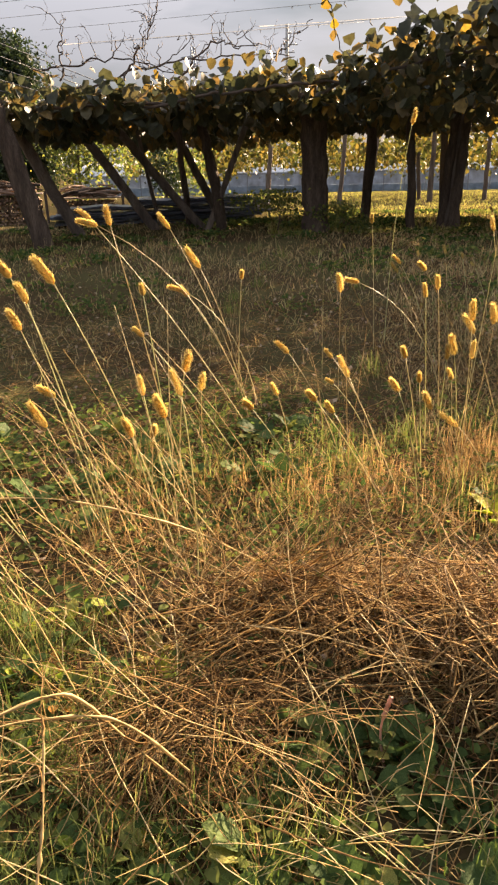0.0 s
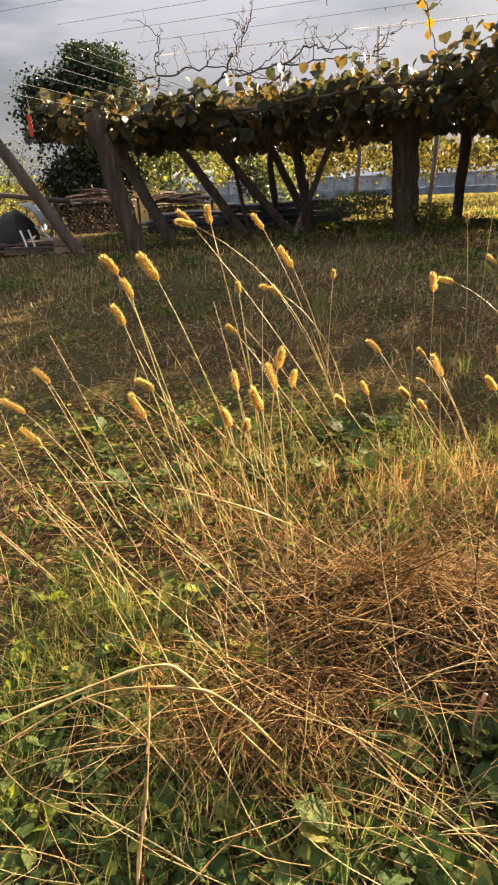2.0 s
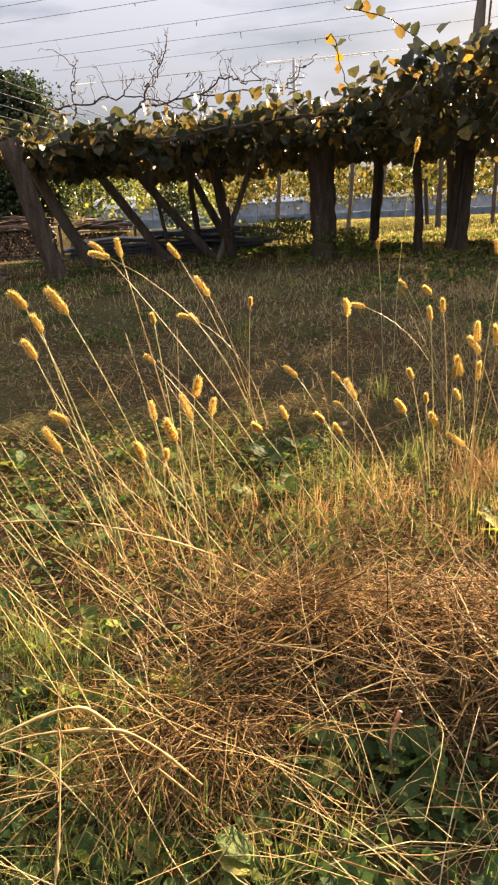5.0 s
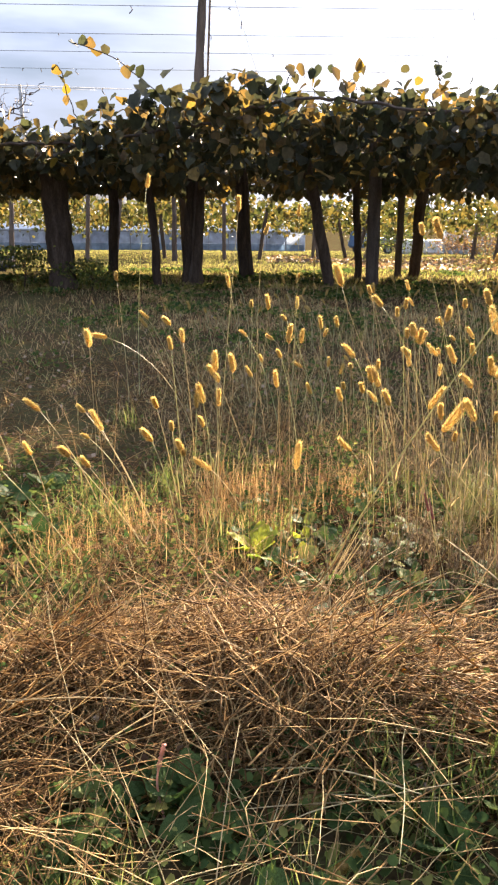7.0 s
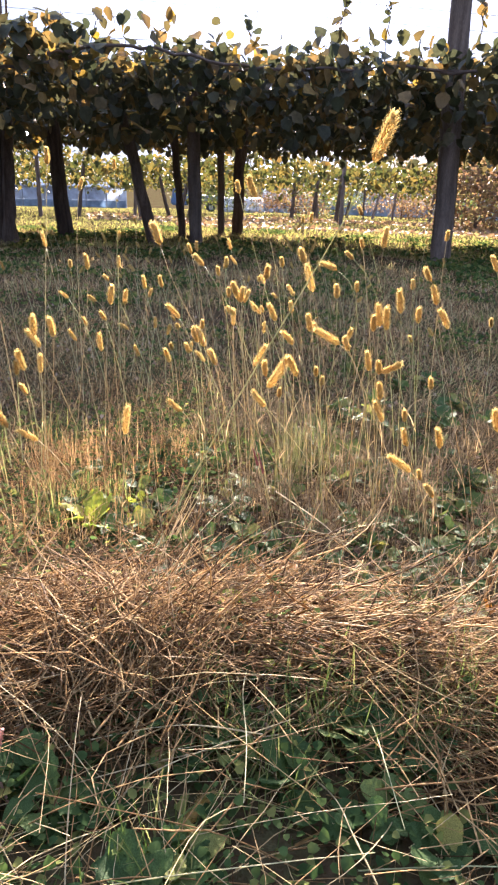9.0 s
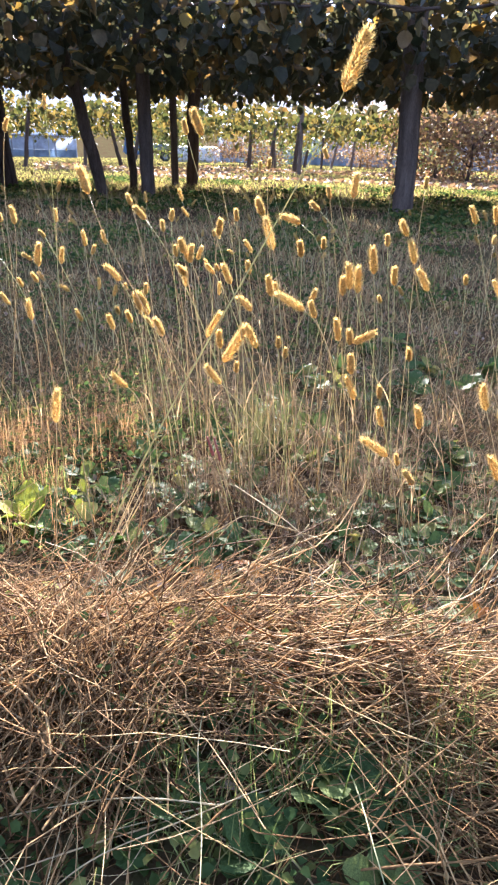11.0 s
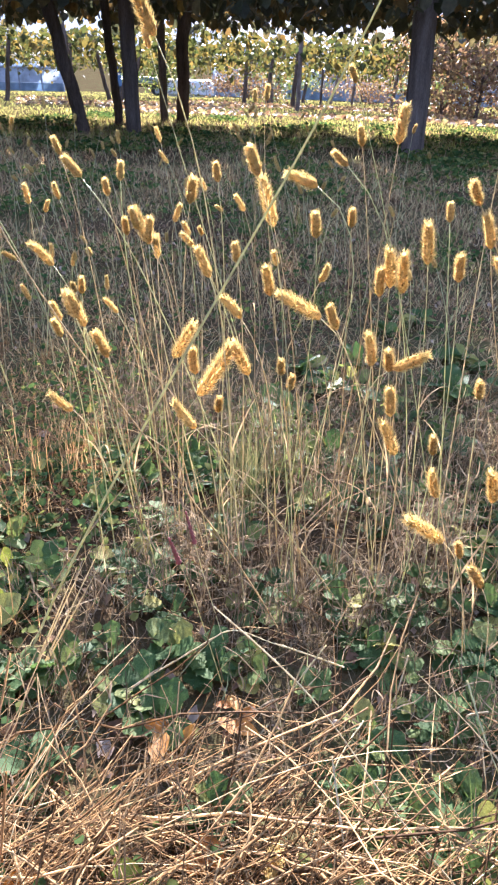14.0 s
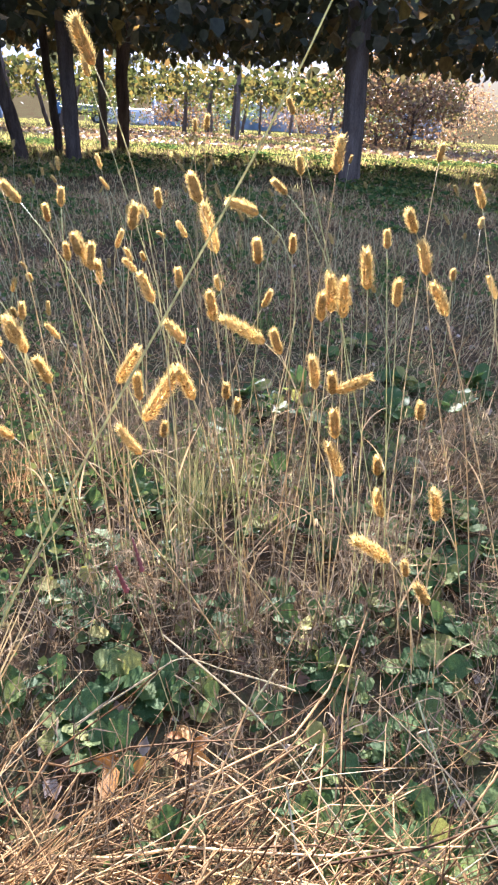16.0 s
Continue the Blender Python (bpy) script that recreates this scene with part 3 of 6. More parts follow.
    def herb_of(height, lean):
        def make(x, y, n):
            k = 7
            b, az, th, L = on_ground(x[:k], y[:k]), rnd(k, 0, 6.28), np.abs(RNG.normal(0.2, lean, k)), rnd(k, 0.5, 1.0) * height
            stems = blades(b, az, th, 0 * th, L, rnd(k, 0.0010, 0.0017), seg=3, sides=3)
            q = RNG.integers(0, k, n)
            up = np.stack([np.sin(th) * np.sin(az), np.sin(th) * np.cos(az), np.cos(th)], -1)
            base = b[q] + up[q] * (L[q] * RNG.random(n) ** 1.2)[:, None]
            leaves = blades(base, rnd(n, 0, 6.28), rnd(n, 0.2, 2.0), rnd(n, -2.2, 2.6), rnd(n, 0.02, 0.075), 0.0005 + 0.0024 * RNG.random(n) ** 2.4, seg=5, wob=2.6)
            return joined([stems, leaves])
        return make
    by_clump("withered_herb", c, 7000, 0.03, herb_of(0.19, 0.35), M_DEADHERB, "grey-brown withered herb with curled leaves", "herb", "withered herbs")
    by_clump("withered_herb", polar(56, 1.02, 1.36, 26, 62), 2000, 0.02, herb_of(0.10, 0.8), M_DEADHERB, "low grey-brown withered herb among green leaves", "herb", "withered herbs")
    n = 260
    c = (np.concatenate([c[0], rnd(14, 0.62, 1.15)]), np.concatenate([c[1], rnd(14, 0.82, 1.1)]))
    x, y = clumped(n, c, 0.12)
    vf = blades(on_ground(x, y), rnd(n, 0, 6.28), np.abs(RNG.normal(0.35, 0.35, n)), rnd(n, -0.8, 1.1), rnd(n, 0.05, 0.15), rnd(n, 0.0008, 0.0016), seg=6, sides=3, wob=1.0)
    stuff("herb_stems", vf, M_DEADHERB, "thin brown upright stems of withered herbs", "stalks")
    # green tufts
    c = (np.concatenate([[-0.28, -0.22, 0.21, 0.13, 0.07, -0.48, -0.50, -0.39, -0.44], rnd(16, -0.4, 0.7), rnd(20, -0.5, 0.8), rnd(36, -1.5, 3.5), rnd(5, 1.0, 1.35)]), np.concatenate([[1.59, 1.67, 1.71, 1.17, 1.31, 0.97, 0.84, 0.92, 0.69], rnd(16, 1.25, 1.8), rnd(20, 0.32, 0.62), rnd(36, 1.8, 6.0), rnd(5, 1.2, 1.5)]))
    by_clump("green_grass_tuft", c, 5600, 0.03, lambda x, y, n: blades(on_ground(x, y), rnd(n, 0, 6.28), np.abs(RNG.normal(0.4, 0.4, n)), rnd(n, -0.2, 1.3), rnd(n, 0.03, 0.12), rnd(n, 0.0014, 0.003), seg=4, wob=0.8),
             M_GREEN, "fresh green grass tuft among dead grass", "grass", "green grass tufts")
    tall = (np.array([0.965, 1.01, 1.05]), np.array([1.15, 1.18, 1.215]))
    by_clump("fading_grass_tuft", tall, 160, 0.022, lambda x, y, n: blades(on_ground(x, y), rnd(n, 0, 6.28), np.abs(RNG.normal(0.16, 0.13, n)), rnd(n, -0.1, 0.7), rnd(n, 0.08, 0.20), rnd(n, 0.0011, 0.0022), seg=5, wob=0.5),
             M_FADING, "tall yellowing green grass tuft below the foxtails", "grass", "fading grass tufts")
    low = (rnd(26, -0.46, -0.12), rnd(26, 0.46, 0.88))
    by_clump("green_grass_tuft", low, 2300, 0.028, lambda x, y, n: blades(on_ground(x, y), rnd(n, 0, 6.28), np.abs(RNG.normal(0.45, 0.4, n)), rnd(n, -0.2, 1.4), rnd(n, 0.03, 0.10), rnd(n, 0.0010, 0.0022), seg=4, wob=0.8),
             M_GREEN, "fine sunlit green grass tuft beside straw", "grass", "green grass tufts")
    # limp straw draped over the end of the windrow, and pale stalks tangled over the low leaves before it
    g = np.random.default_rng(77)
    n = 260
    x, y = g.normal(-0.12, 0.075, n), g.normal(0.62, 0.055, n)
    base = on_ground(x, y) + np.stack([0 * x, 0 * x, 0.01 + 0.07 * np.exp(-((x + 0.12) ** 2 + (y - 0.62) ** 2) / 0.010) * g.random(n)], -1)
    vf = blades(base, math.pi + g.normal(0.2, 1.1, n), g.normal(1.15, 0.45, n), g.normal(0.8, 1.0, n), g.uniform(0.05, 0.16, n), g.uniform(0.0007, 0.0017, n), seg=7, sides=3, wob=2.2)
    stuff("draped_straw", vf, M_STRAW, "limp dry straw draped over the end of the heap", "straw")
    n = 150
    x, y = g.uniform(-0.40, 0.45, n), g.uniform(0.36, 0.62, n)
    vf = blades(on_ground(x, y, 0.015), g.uniform(0, 6.28, n), g.uniform(0.75, 1.4, n), g.normal(0.5, 0.8, n), g.uniform(0.06, 0.24, n), g.uniform(0.0007, 0.0017, n), seg=7, sides=3, wob=1.5)
    stuff("tangled_stalks", vf, M_STALKS, "pale tangled stalks crossing low green leaves", "stalks")
    # sunlit field beyond the first posts
    n = 150000
    x, y = polar(n, 7.4, 62.0, -32, 78, 2.2)
    r, a = np.hypot(x, y), np.degrees(np.arctan2(x, y))
    keep = (a > 2) | ((r > 22) & (a > -9) & (RNG.random(n) < 0.5))
    x, y, r = x[keep], y[keep], r[keep]
    n = len(x)
    vf = blades(on_ground(x, y), rnd(n, 0, 6.28), np.abs(RNG.normal(0.6, 0.4, n)), rnd(n, 0.0, 0.9), rnd(n, 0.02, 0.06), rnd(n, 0.004, 0.009) * np.clip(r / 10, 1, 6), seg=2)
    stuff("field_grass", vf, M_FIELD, "yellow-green mown grass in low sunlight", "grass")
    n = 9000
    x, y = polar(n, 13.0, 26.0, 22, 66)
    keep = np.sin(x * 0.9 + np.sin(y * 0.7)) + np.sin(y * 0.8 + 1.0) > -0.3
    x, y = x[keep], y[keep]
    n = len(x)
    M = placements(on_ground(x, y, 0.03), rnd(n, 0, 6.28), rnd(n, -0.8, 0.8), rnd(n, -0.7, 0.7), rnd(n, 0.06, 0.13))
    stuff("fallen_vine_leaves", scatter(small_leaf_template(), M), M_BROWNBUSH, "brown fallen vine leaves strewn over the far grass", "leaf litter")


build_straw()
build_grass()

# ---- foxtail grass ----


def head_mesh(seed, length, radius):
    """A bristly plump seed head along +z from the origin, slightly bent."""
    g = np.random.default_rng(seed)
    n = 130
    s = (np.arange(n) + 0.5) / n
    ang = np.arange(n) * 2.39996
    bend = g.uniform(-0.15, 0.15)

    def shape(s_):
        return radius * np.minimum(1, np.minimum((s_ + 0.04) * 7, (1.05 - s_) * 4)) ** 0.7 * (1 - 0.15 * s_)
    prof = shape(s)
    P = np.stack([bend * length * s ** 2 + prof * 0.45 * np.cos(ang), prof * 0.45 * np.sin(ang), s * length], -1)
    out = np.stack([np.cos(ang), np.sin(ang), 0.8 + 0 * ang], -1)
    out /= np.linalg.norm(out, axis=1, keepdims=True)
    e1 = np.stack([-np.sin(ang), np.cos(ang), 0 * ang], -1)
    a = 0.0017
    V_ = np.stack([P - out * a, P + e1 * a * 0.75, P + out * a * 1.9, P - e1 * a * 0.75, P + np.cross(out, e1) * a * 0.8], 1).reshape(-1, 3)
    o = (np.arange(n) * 5)[:, None]
    F_ = np.concatenate([o + np.array([[0, 1, 2, 4]]), o + np.array([[0, 4, 2, 3]]), o + np.array([[0, 3, 2, 1]])])
    grain = mesh_of("spikelets", V_, F_, M_HEAD, smooth=False)
    m = 900
    s = g.random(m)
    ang = g.uniform(0, 6.283, m)
    prof = shape(s) * 0.45
    P = np.stack([bend * length * s ** 2 + prof * np.cos(ang), prof * np.sin(ang), s * length], -1)
    d = np.stack([np.cos(ang), np.sin(ang), g.uniform(0.6, 1.8, m)], -1)
    d /= np.linalg.norm(d, axis=1, keepdims=True)
    L = g.uniform(0.55, 1.25, m)[:, None] * radius * 0.92
    e1 = np.stack([-np.sin(ang), np.cos(ang), 0 * ang], -1) * 0.00032
    V_ = np.stack([P - e1, P + e1, P + d * L + e1 * 0.4, P + d * L - e1 * 0.4], 1).reshape(-1, 3)
    F_ = np.arange(4 * m).reshape(m, 4)
    return grain, mesh_of("bristles", V_, F_, M_BRISTLE, smooth=False)


HEAD_LENGTHS = [0.030, 0.036, 0.040, 0.045, 0.052, 0.026]
HEADS = [head_mesh(100 + i, k, 0.0048 + 0.088 * k) for i, k in enumerate(HEAD_LENGTHS)]


def foxtail(base, tip, kind, droop=0.12, scale=1.0, label="", r=0.0011, tilt=(0.0, 0.0)):
    """One foxtail: a thin stem from base to tip, arching, and the seed head that goes on from it."""
    b, t = np.array(base, float), np.array(tip, float)
    span = t - b
    L = np.linalg.norm(span)
    side = np.array([span[0], span[1], 0.0])
    h = np.linalg.norm(side)
    side = side / h if h > 1e-6 else np.array([1.0, 0, 0])
    s = np.linspace(0, 1, 9)[:, None]
    arch = droop * L * (s * (1 - s)) * 1.2
    P = b + span * s + np.array([0, 0, 1.0]) * arch * 0.6 - side * arch * 0.5
    root = empty("foxtail", Matrix.Translation(b), label or "golden foxtail grass with a bristly seed head", "foxtail", "foxtails")
    v, f = tube_arrays(P - b, np.linspace(r * 1.3, r * 0.75, 9), 4)
    part_mesh("stem", mesh_of("stem", v, f, M_STEM), root)
    d = P[-1] - P[-2]
    d = d / np.linalg.norm(d) + side * droop * 1.5 + np.array([tilt[0], 0, tilt[1]])
    q = Vector((0, 0, 1)).rotation_difference(Vector(d)).to_matrix().to_4x4()
    m = Matrix.Translation(P[-1] - b) @ q @ Matrix.Rotation(RNG.random() * 6.28, 4, "Z") @ Matrix.Scale(scale, 4)
    g, w = HEADS[kind % len(HEADS)]
    hd = part_mesh("seed_head", g, root, m=m)
    part_mesh("bristles", w, hd)
    return root


# clumps of foxtails that stand apart: foot x, y and tip x, y, z
LEFT_CLUMP = [
    (-0.14, 1.35, -0.24, 1.29, 0.60), (0.01, 1.75, -0.35, 1.66, 0.58), (-0.01, 2.11, -0.21, 2.03, 0.53), (0.00, 1.94, -0.12, 1.88, 0.44),
    (-0.18, 1.47, -0.21, 1.42, 0.45), (-0.03, 2.11, -0.01, 2.04, 0.38), (0.00, 2.02, -0.16, 1.95, 0.35), (-0.16, 1.41, -0.13, 1.37, 0.30),
    (-0.18, 1.35, -0.21, 1.31, 0.27), (-0.12, 1.60, -0.11, 1.55, 0.20), (-0.21, 1.30, -0.19, 1.26, 0.20), (-0.27, 1.16, -0.37, 1.10, 0.54),
    (-0.27, 1.16, -0.35, 1.10, 0.50), (-0.30, 1.23, -0.39, 1.17, 0.44), (-0.15, 1.16, -0.30, 1.09, 0.53), (0.29, 2.08, 0.28, 2.02, 0.34)]
MIDDLE_CLUMP = [
    (0.47, 1.68, 0.43, 1.63, 0.39), (0.56, 1.89, 0.52, 1.85, 0.37), (0.54, 1.59, 0.52, 1.55, 0.35), (0.56, 1.71, 0.52, 1.66, 0.24),
    (0.41, 1.48, 0.38, 1.44, 0.24), (0.42, 1.54, 0.36, 1.50, 0.28), (0.51, 2.68, 0.47, 2.60, 0.48), (0.57, 2.76, 0.61, 2.67, 0.81),
    (0.50, 1.68, 0.49, 1.62, 0.24)]
for clump in (LEFT_CLUMP, MIDDLE_CLUMP):
    for i, (bx, by, tx, ty, tz) in enumerate(clump):
        foxtail((bx, by, float(ground_z(bx, by))), (tx, ty, tz), i * 7 + 1, 0.04 + 0.05 * (i % 4), scale=0.9 + 0.09 * (i % 4))
# drooping heads on bowed stems
for (bx, by), tip in (((0.01, 1.8), (-0.33, 1.62, 0.575)), ((0.03, 2.0), (-0.17, 1.93, 0.37)), ((0.62, 2.1), (0.33, 2.0, 0.37))):
    foxtail((bx, by, 0.0), tip, 3, 0.5, 1.0, "foxtail with a drooping golden head on a bowed stem")


def foxtail_bowed(fx, fy, nx, ny, nz, lean, length, r=0.0008, label=""):
    """A foxtail whose stem rises from its foot and turns at the neck into a head that leans aside (degrees) and is so long."""
    up, az = np.array([0.0, 0.0, 1.0]), math.atan2(nx, ny)
    aside = np.array([math.cos(az), -math.sin(az), 0.0])
    d = up * math.cos(radians(lean)) + aside * math.sin(radians(lean)) + np.array([math.sin(az), math.cos(az), 0.0]) * RNG.normal(0, 0.15)
    f, n = np.array([fx, fy, float(ground_z(fx, fy))]), np.array([nx, ny, nz])
    h = np.linalg.norm(n - f)
    s = np.linspace(0, 1, 12)[:, None]
    c1, c2 = f + (n - f) * 0.35 + up * 0.06 * h, n - d * 0.22 * h
    P = f * (1 - s) ** 3 + 3 * c1 * s * (1 - s) ** 2 + 3 * c2 * s ** 2 * (1 - s) + n * s ** 3
    if not label:
        label = "foxtail with a drooping golden head on a bowed stem" if abs(lean) > 40 else "golden foxtail grass with a bristly seed head"
    root = empty("foxtail", Matrix.Translation(f), label, "foxtail", "foxtails")
    v, fc = tube_arrays(P - f, np.linspace(r * 1.3, r * 0.7, 12), 4)
    part_mesh("stem", mesh_of("stem", v, fc, M_STEM), root)
    kind = int(np.argmin([abs(k - length) for k in HEAD_LENGTHS]))
    q = Vector((0, 0, 1)).rotation_difference(Vector(d)).to_matrix().to_4x4()
    m = Matrix.Translation(n - f) @ q @ Matrix.Rotation(RNG.random() * 6.28, 4, "Z") @ Matrix.Scale(max(length, 0.019) / HEAD_LENGTHS[kind], 4)
    g, w = HEADS[kind]
    hd = part_mesh("seed_head", g, root, m=m)
    part_mesh("bristles", w, hd)
    if RNG.random() < 0.4:
        k = int(RNG.integers(2, 6))
        a, L = RNG.uniform(0, 6.28), RNG.uniform(0.05, 0.13)
        bv, bf = blades((P[k] - f)[None], np.array([a]), np.array([0.5]), np.array([RNG.uniform(0.5, 1.6)]), np.array([L]), np.array([0.003]), 6)
        part_mesh("blade", mesh_of("blade", bv, bf, M_DRYGRASS), root, "narrow dry leaf blade")
    return root


# foxtails of the front clump: foot x, y, neck x, y, z, lean and length of the head
FOX_NEAR_1 = [
    (1.24, 0.74, 1.120, 0.913, 0.524, -33, 0.028), (1.18, 0.76, 1.115, 0.851, 0.440, -26, 0.039), (1.02, 1.01, 1.057, 0.990, 0.582, 2, 0.037), (0.91, 0.94, 0.865, 0.999, 0.559, -22, 0.026),
    (0.94, 1.00, 0.943, 0.996, 0.544, -66, 0.034), (0.98, 0.99, 0.926, 1.043, 0.496, -17, 0.052), (0.91, 1.08, 0.881, 1.103, 0.431, -24, 0.035), (0.95, 1.02, 0.900, 1.065, 0.388, -42, 0.034),
    (0.92, 1.07, 0.909, 1.086, 0.448, -9, 0.022), (0.98, 1.01, 0.930, 1.048, 0.415, -11, 0.035), (1.04, 0.92, 0.966, 0.997, 0.395, -58, 0.057), (1.09, 0.86, 0.979, 0.981, 0.383, -27, 0.029)]
FOX_NEAR_2 = [
    (0.86, 1.07, 0.824, 1.096, 0.344, 31, 0.049), (0.65, 1.17, 0.836, 1.061, 0.305, 36, 0.070), (0.92, 1.00, 0.887, 1.031, 0.330, -23, 0.042), (0.88, 1.05, 0.842, 1.077, 0.325, -12, 0.030),
    (0.97, 0.90, 0.821, 1.046, 0.271, -50, 0.039), (0.94, 0.98, 0.917, 1.006, 0.331, -3, 0.020), (0.95, 0.97, 0.922, 0.995, 0.314, 7, 0.019), (1.00, 0.97, 1.017, 0.956, 0.424, -6, 0.031),
    (1.02, 0.94, 1.026, 0.950, 0.435, -2, 0.042), (1.04, 0.91, 1.036, 0.939, 0.429, -6, 0.042), (1.07, 0.89, 1.057, 0.925, 0.463, -8, 0.042), (1.09, 0.87, 1.079, 0.896, 0.446, -8, 0.029)]
FOX_NEAR_3 = [
    (0.95, 1.02, 0.968, 1.017, 0.484, -6, 0.026), (1.00, 0.96, 0.991, 0.986, 0.499, -3, 0.015), (0.98, 0.94, 0.990, 0.932, 0.352, -4, 0.036), (1.01, 0.90, 1.004, 0.916, 0.347, -6, 0.026),
    (1.02, 0.90, 1.007, 0.913, 0.351, 65, 0.041), (1.00, 0.88, 0.992, 0.895, 0.301, -8, 0.032), (0.98, 0.87, 0.981, 0.873, 0.263, -19, 0.041), (1.03, 0.77, 0.999, 0.818, 0.227, -25, 0.033),
    (1.02, 0.74, 0.987, 0.791, 0.185, -52, 0.053), (1.04, 0.76, 1.039, 0.772, 0.230, -6, 0.038), (1.01, 0.74, 0.988, 0.767, 0.177, -16, 0.019), (1.01, 0.71, 0.997, 0.738, 0.150, -36, 0.026)]
FOX_NEAR_4 = [
    (0.85, 1.26, 0.795, 1.301, 0.549, -17, 0.015), (0.98, 1.13, 0.801, 1.260, 0.528, -41, 0.028), (0.87, 1.20, 0.836, 1.226, 0.526, 1, 0.020), (0.91, 1.16, 0.817, 1.224, 0.510, -9, 0.017),
    (0.86, 1.15, 0.828, 1.176, 0.479, -12, 0.023), (0.85, 1.16, 0.817, 1.182, 0.472, -7, 0.017), (0.89, 1.11, 0.832, 1.158, 0.465, -1, 0.028), (0.86, 1.14, 0.876, 1.136, 0.511, 9, 0.027),
    (0.89, 1.09, 0.886, 1.095, 0.539, -9, 0.015), (0.80, 1.14, 0.743, 1.184, 0.384, -22, 0.031), (0.79, 1.12, 0.759, 1.139, 0.345, -18, 0.032), (0.75, 1.17, 0.725, 1.188, 0.362, -18, 0.021)]
FOX_NEAR_5 = [
    (0.77, 1.18, 0.758, 1.193, 0.408, 5, 0.013), (1.12, 0.87, 1.082, 0.923, 0.507, -7, 0.015), (1.19, 0.78, 1.111, 0.884, 0.482, -11, 0.036), (1.19, 1.34, 1.029, 1.470, 0.669, -16, 0.028),
    (1.35, 1.49, 1.311, 1.531, 0.595, 4, 0.024), (1.31, 1.53, 1.295, 1.544, 0.591, -2, 0.020), (1.23, 0.96, 1.101, 1.106, 0.638, -22, 0.018), (1.07, 0.94, 1.014, 1.004, 0.580, -11, 0.014),
    (1.08, 0.88, 0.981, 0.992, 0.563, -52, 0.019), (1.00, 0.85, 1.011, 0.842, 0.268, -5, 0.022), (0.86, 1.02, 0.846, 1.035, 0.290, 3, 0.020), (1.07, 0.81, 1.061, 0.829, 0.330, -6, 0.022),
    (1.18, 0.92, 1.177, 0.934, 0.597, 2, 0.014)]
# foxtails beside and behind it
FOX_SIDE_1 = [
    (1.61, 0.94, 1.535, 1.063, 0.506, -18, 0.038), (1.64, 0.95, 1.586, 1.044, 0.503, -9, 0.037), (1.13, 0.60, 1.076, 0.677, 0.288, -21, 0.040), (1.45, 0.83, 1.454, 0.853, 0.101, -24, 0.040),
    (1.02, 0.59, 1.019, 0.601, 0.211, -20, 0.040), (1.19, 0.79, 1.283, 0.861, -0.046, -14, 0.040), (0.81, 2.03, 0.835, 2.027, 0.657, 11, 0.035), (0.97, 2.09, 0.975, 2.088, 0.715, -2, 0.034),
    (0.87, 0.91, 0.613, 1.095, 0.590, -15, 0.038), (0.53, 1.59, 0.591, 1.588, 0.720, 5, 0.033), (0.67, 1.73, 0.725, 1.720, 0.470, 0, 0.037)]
FOX_SIDE_2 = [
    (0.86, 2.20, 0.867, 2.224, 0.411, -3, 0.026), (0.65, 1.37, 0.637, 1.376, 0.440, -1, 0.038), (0.44, 1.34, 0.487, 1.325, 0.393, -1, 0.038), (0.81, 2.03, 0.802, 2.038, 0.211, -37, 0.037),
    (0.99, 2.15, 1.012, 2.165, 0.411, 3, 0.036), (1.01, 1.93, 0.998, 1.942, 0.373, -2, 0.038), (1.15, 2.04, 1.119, 2.056, 0.356, -20, 0.038), (0.85, 1.81, 0.869, 1.811, 0.356, 2, 0.039),
    (0.95, 2.16, 0.934, 2.182, 0.304, -60, 0.030), (0.85, 1.32, 0.793, 1.353, 0.401, -38, 0.039), (0.87, 1.16, 0.844, 1.175, 0.461, -32, 0.040)]
FOX_SIDE_3 = [
    (1.28, 1.77, 1.265, 1.780, 0.338, 17, 0.040), (0.80, 1.11, 0.740, 1.154, 0.382, -16, 0.040), (1.03, 2.11, 1.022, 2.125, 0.209, -50, 0.035), (1.20, 2.00, 1.206, 2.011, 0.134, -6, 0.033),
    (0.64, 1.46, 0.646, 1.460, 0.318, -11, 0.039), (0.50, 1.07, 0.518, 1.060, 0.263, 2, 0.050), (0.85, 1.32, 0.800, 1.355, 0.174, -54, 0.041), (0.90, 1.60, 0.900, 1.601, 0.228, -21, 0.040),
    (0.50, 1.53, 0.521, 1.528, 0.265, -3, 0.039), (0.98, 1.98, 0.989, 1.978, 0.151, -24, 0.039), (0.85, 0.97, 0.772, 1.033, 0.673, -28, 0.036)]
for clump in (FOX_NEAR_1, FOX_NEAR_2, FOX_NEAR_3, FOX_NEAR_4, FOX_NEAR_5, FOX_SIDE_1, FOX_SIDE_2, FOX_SIDE_3):
    for row in clump:
        foxtail_bowed(*row)
# one long slanting stalk with a large head
tall = foxtail_bowed(0.60, 1.09, 0.897, 0.872, 0.735, 22, 0.075, 0.0016, "tall foxtail leaning far over with a large pale head")
for i in range(5):
    bv, bf = blades(np.array([[-0.035 + 0.003 * i, -0.06 + 0.004 * math.sin(2 * i), 0.0]]), np.array([1.33 + 0.03 * (i - 2)]), np.array([0.72 + 0.025 * (i - 2)]), np.array([0.1 * math.sin(3 * i)]), np.array([0.16 + 0.025 * (i % 3)]), np.array([0.0032]), 6)
    part_mesh("sheath", mesh_of("sheath", bv, bf, M_STALKS), tall, "golden dry leaf sheath")


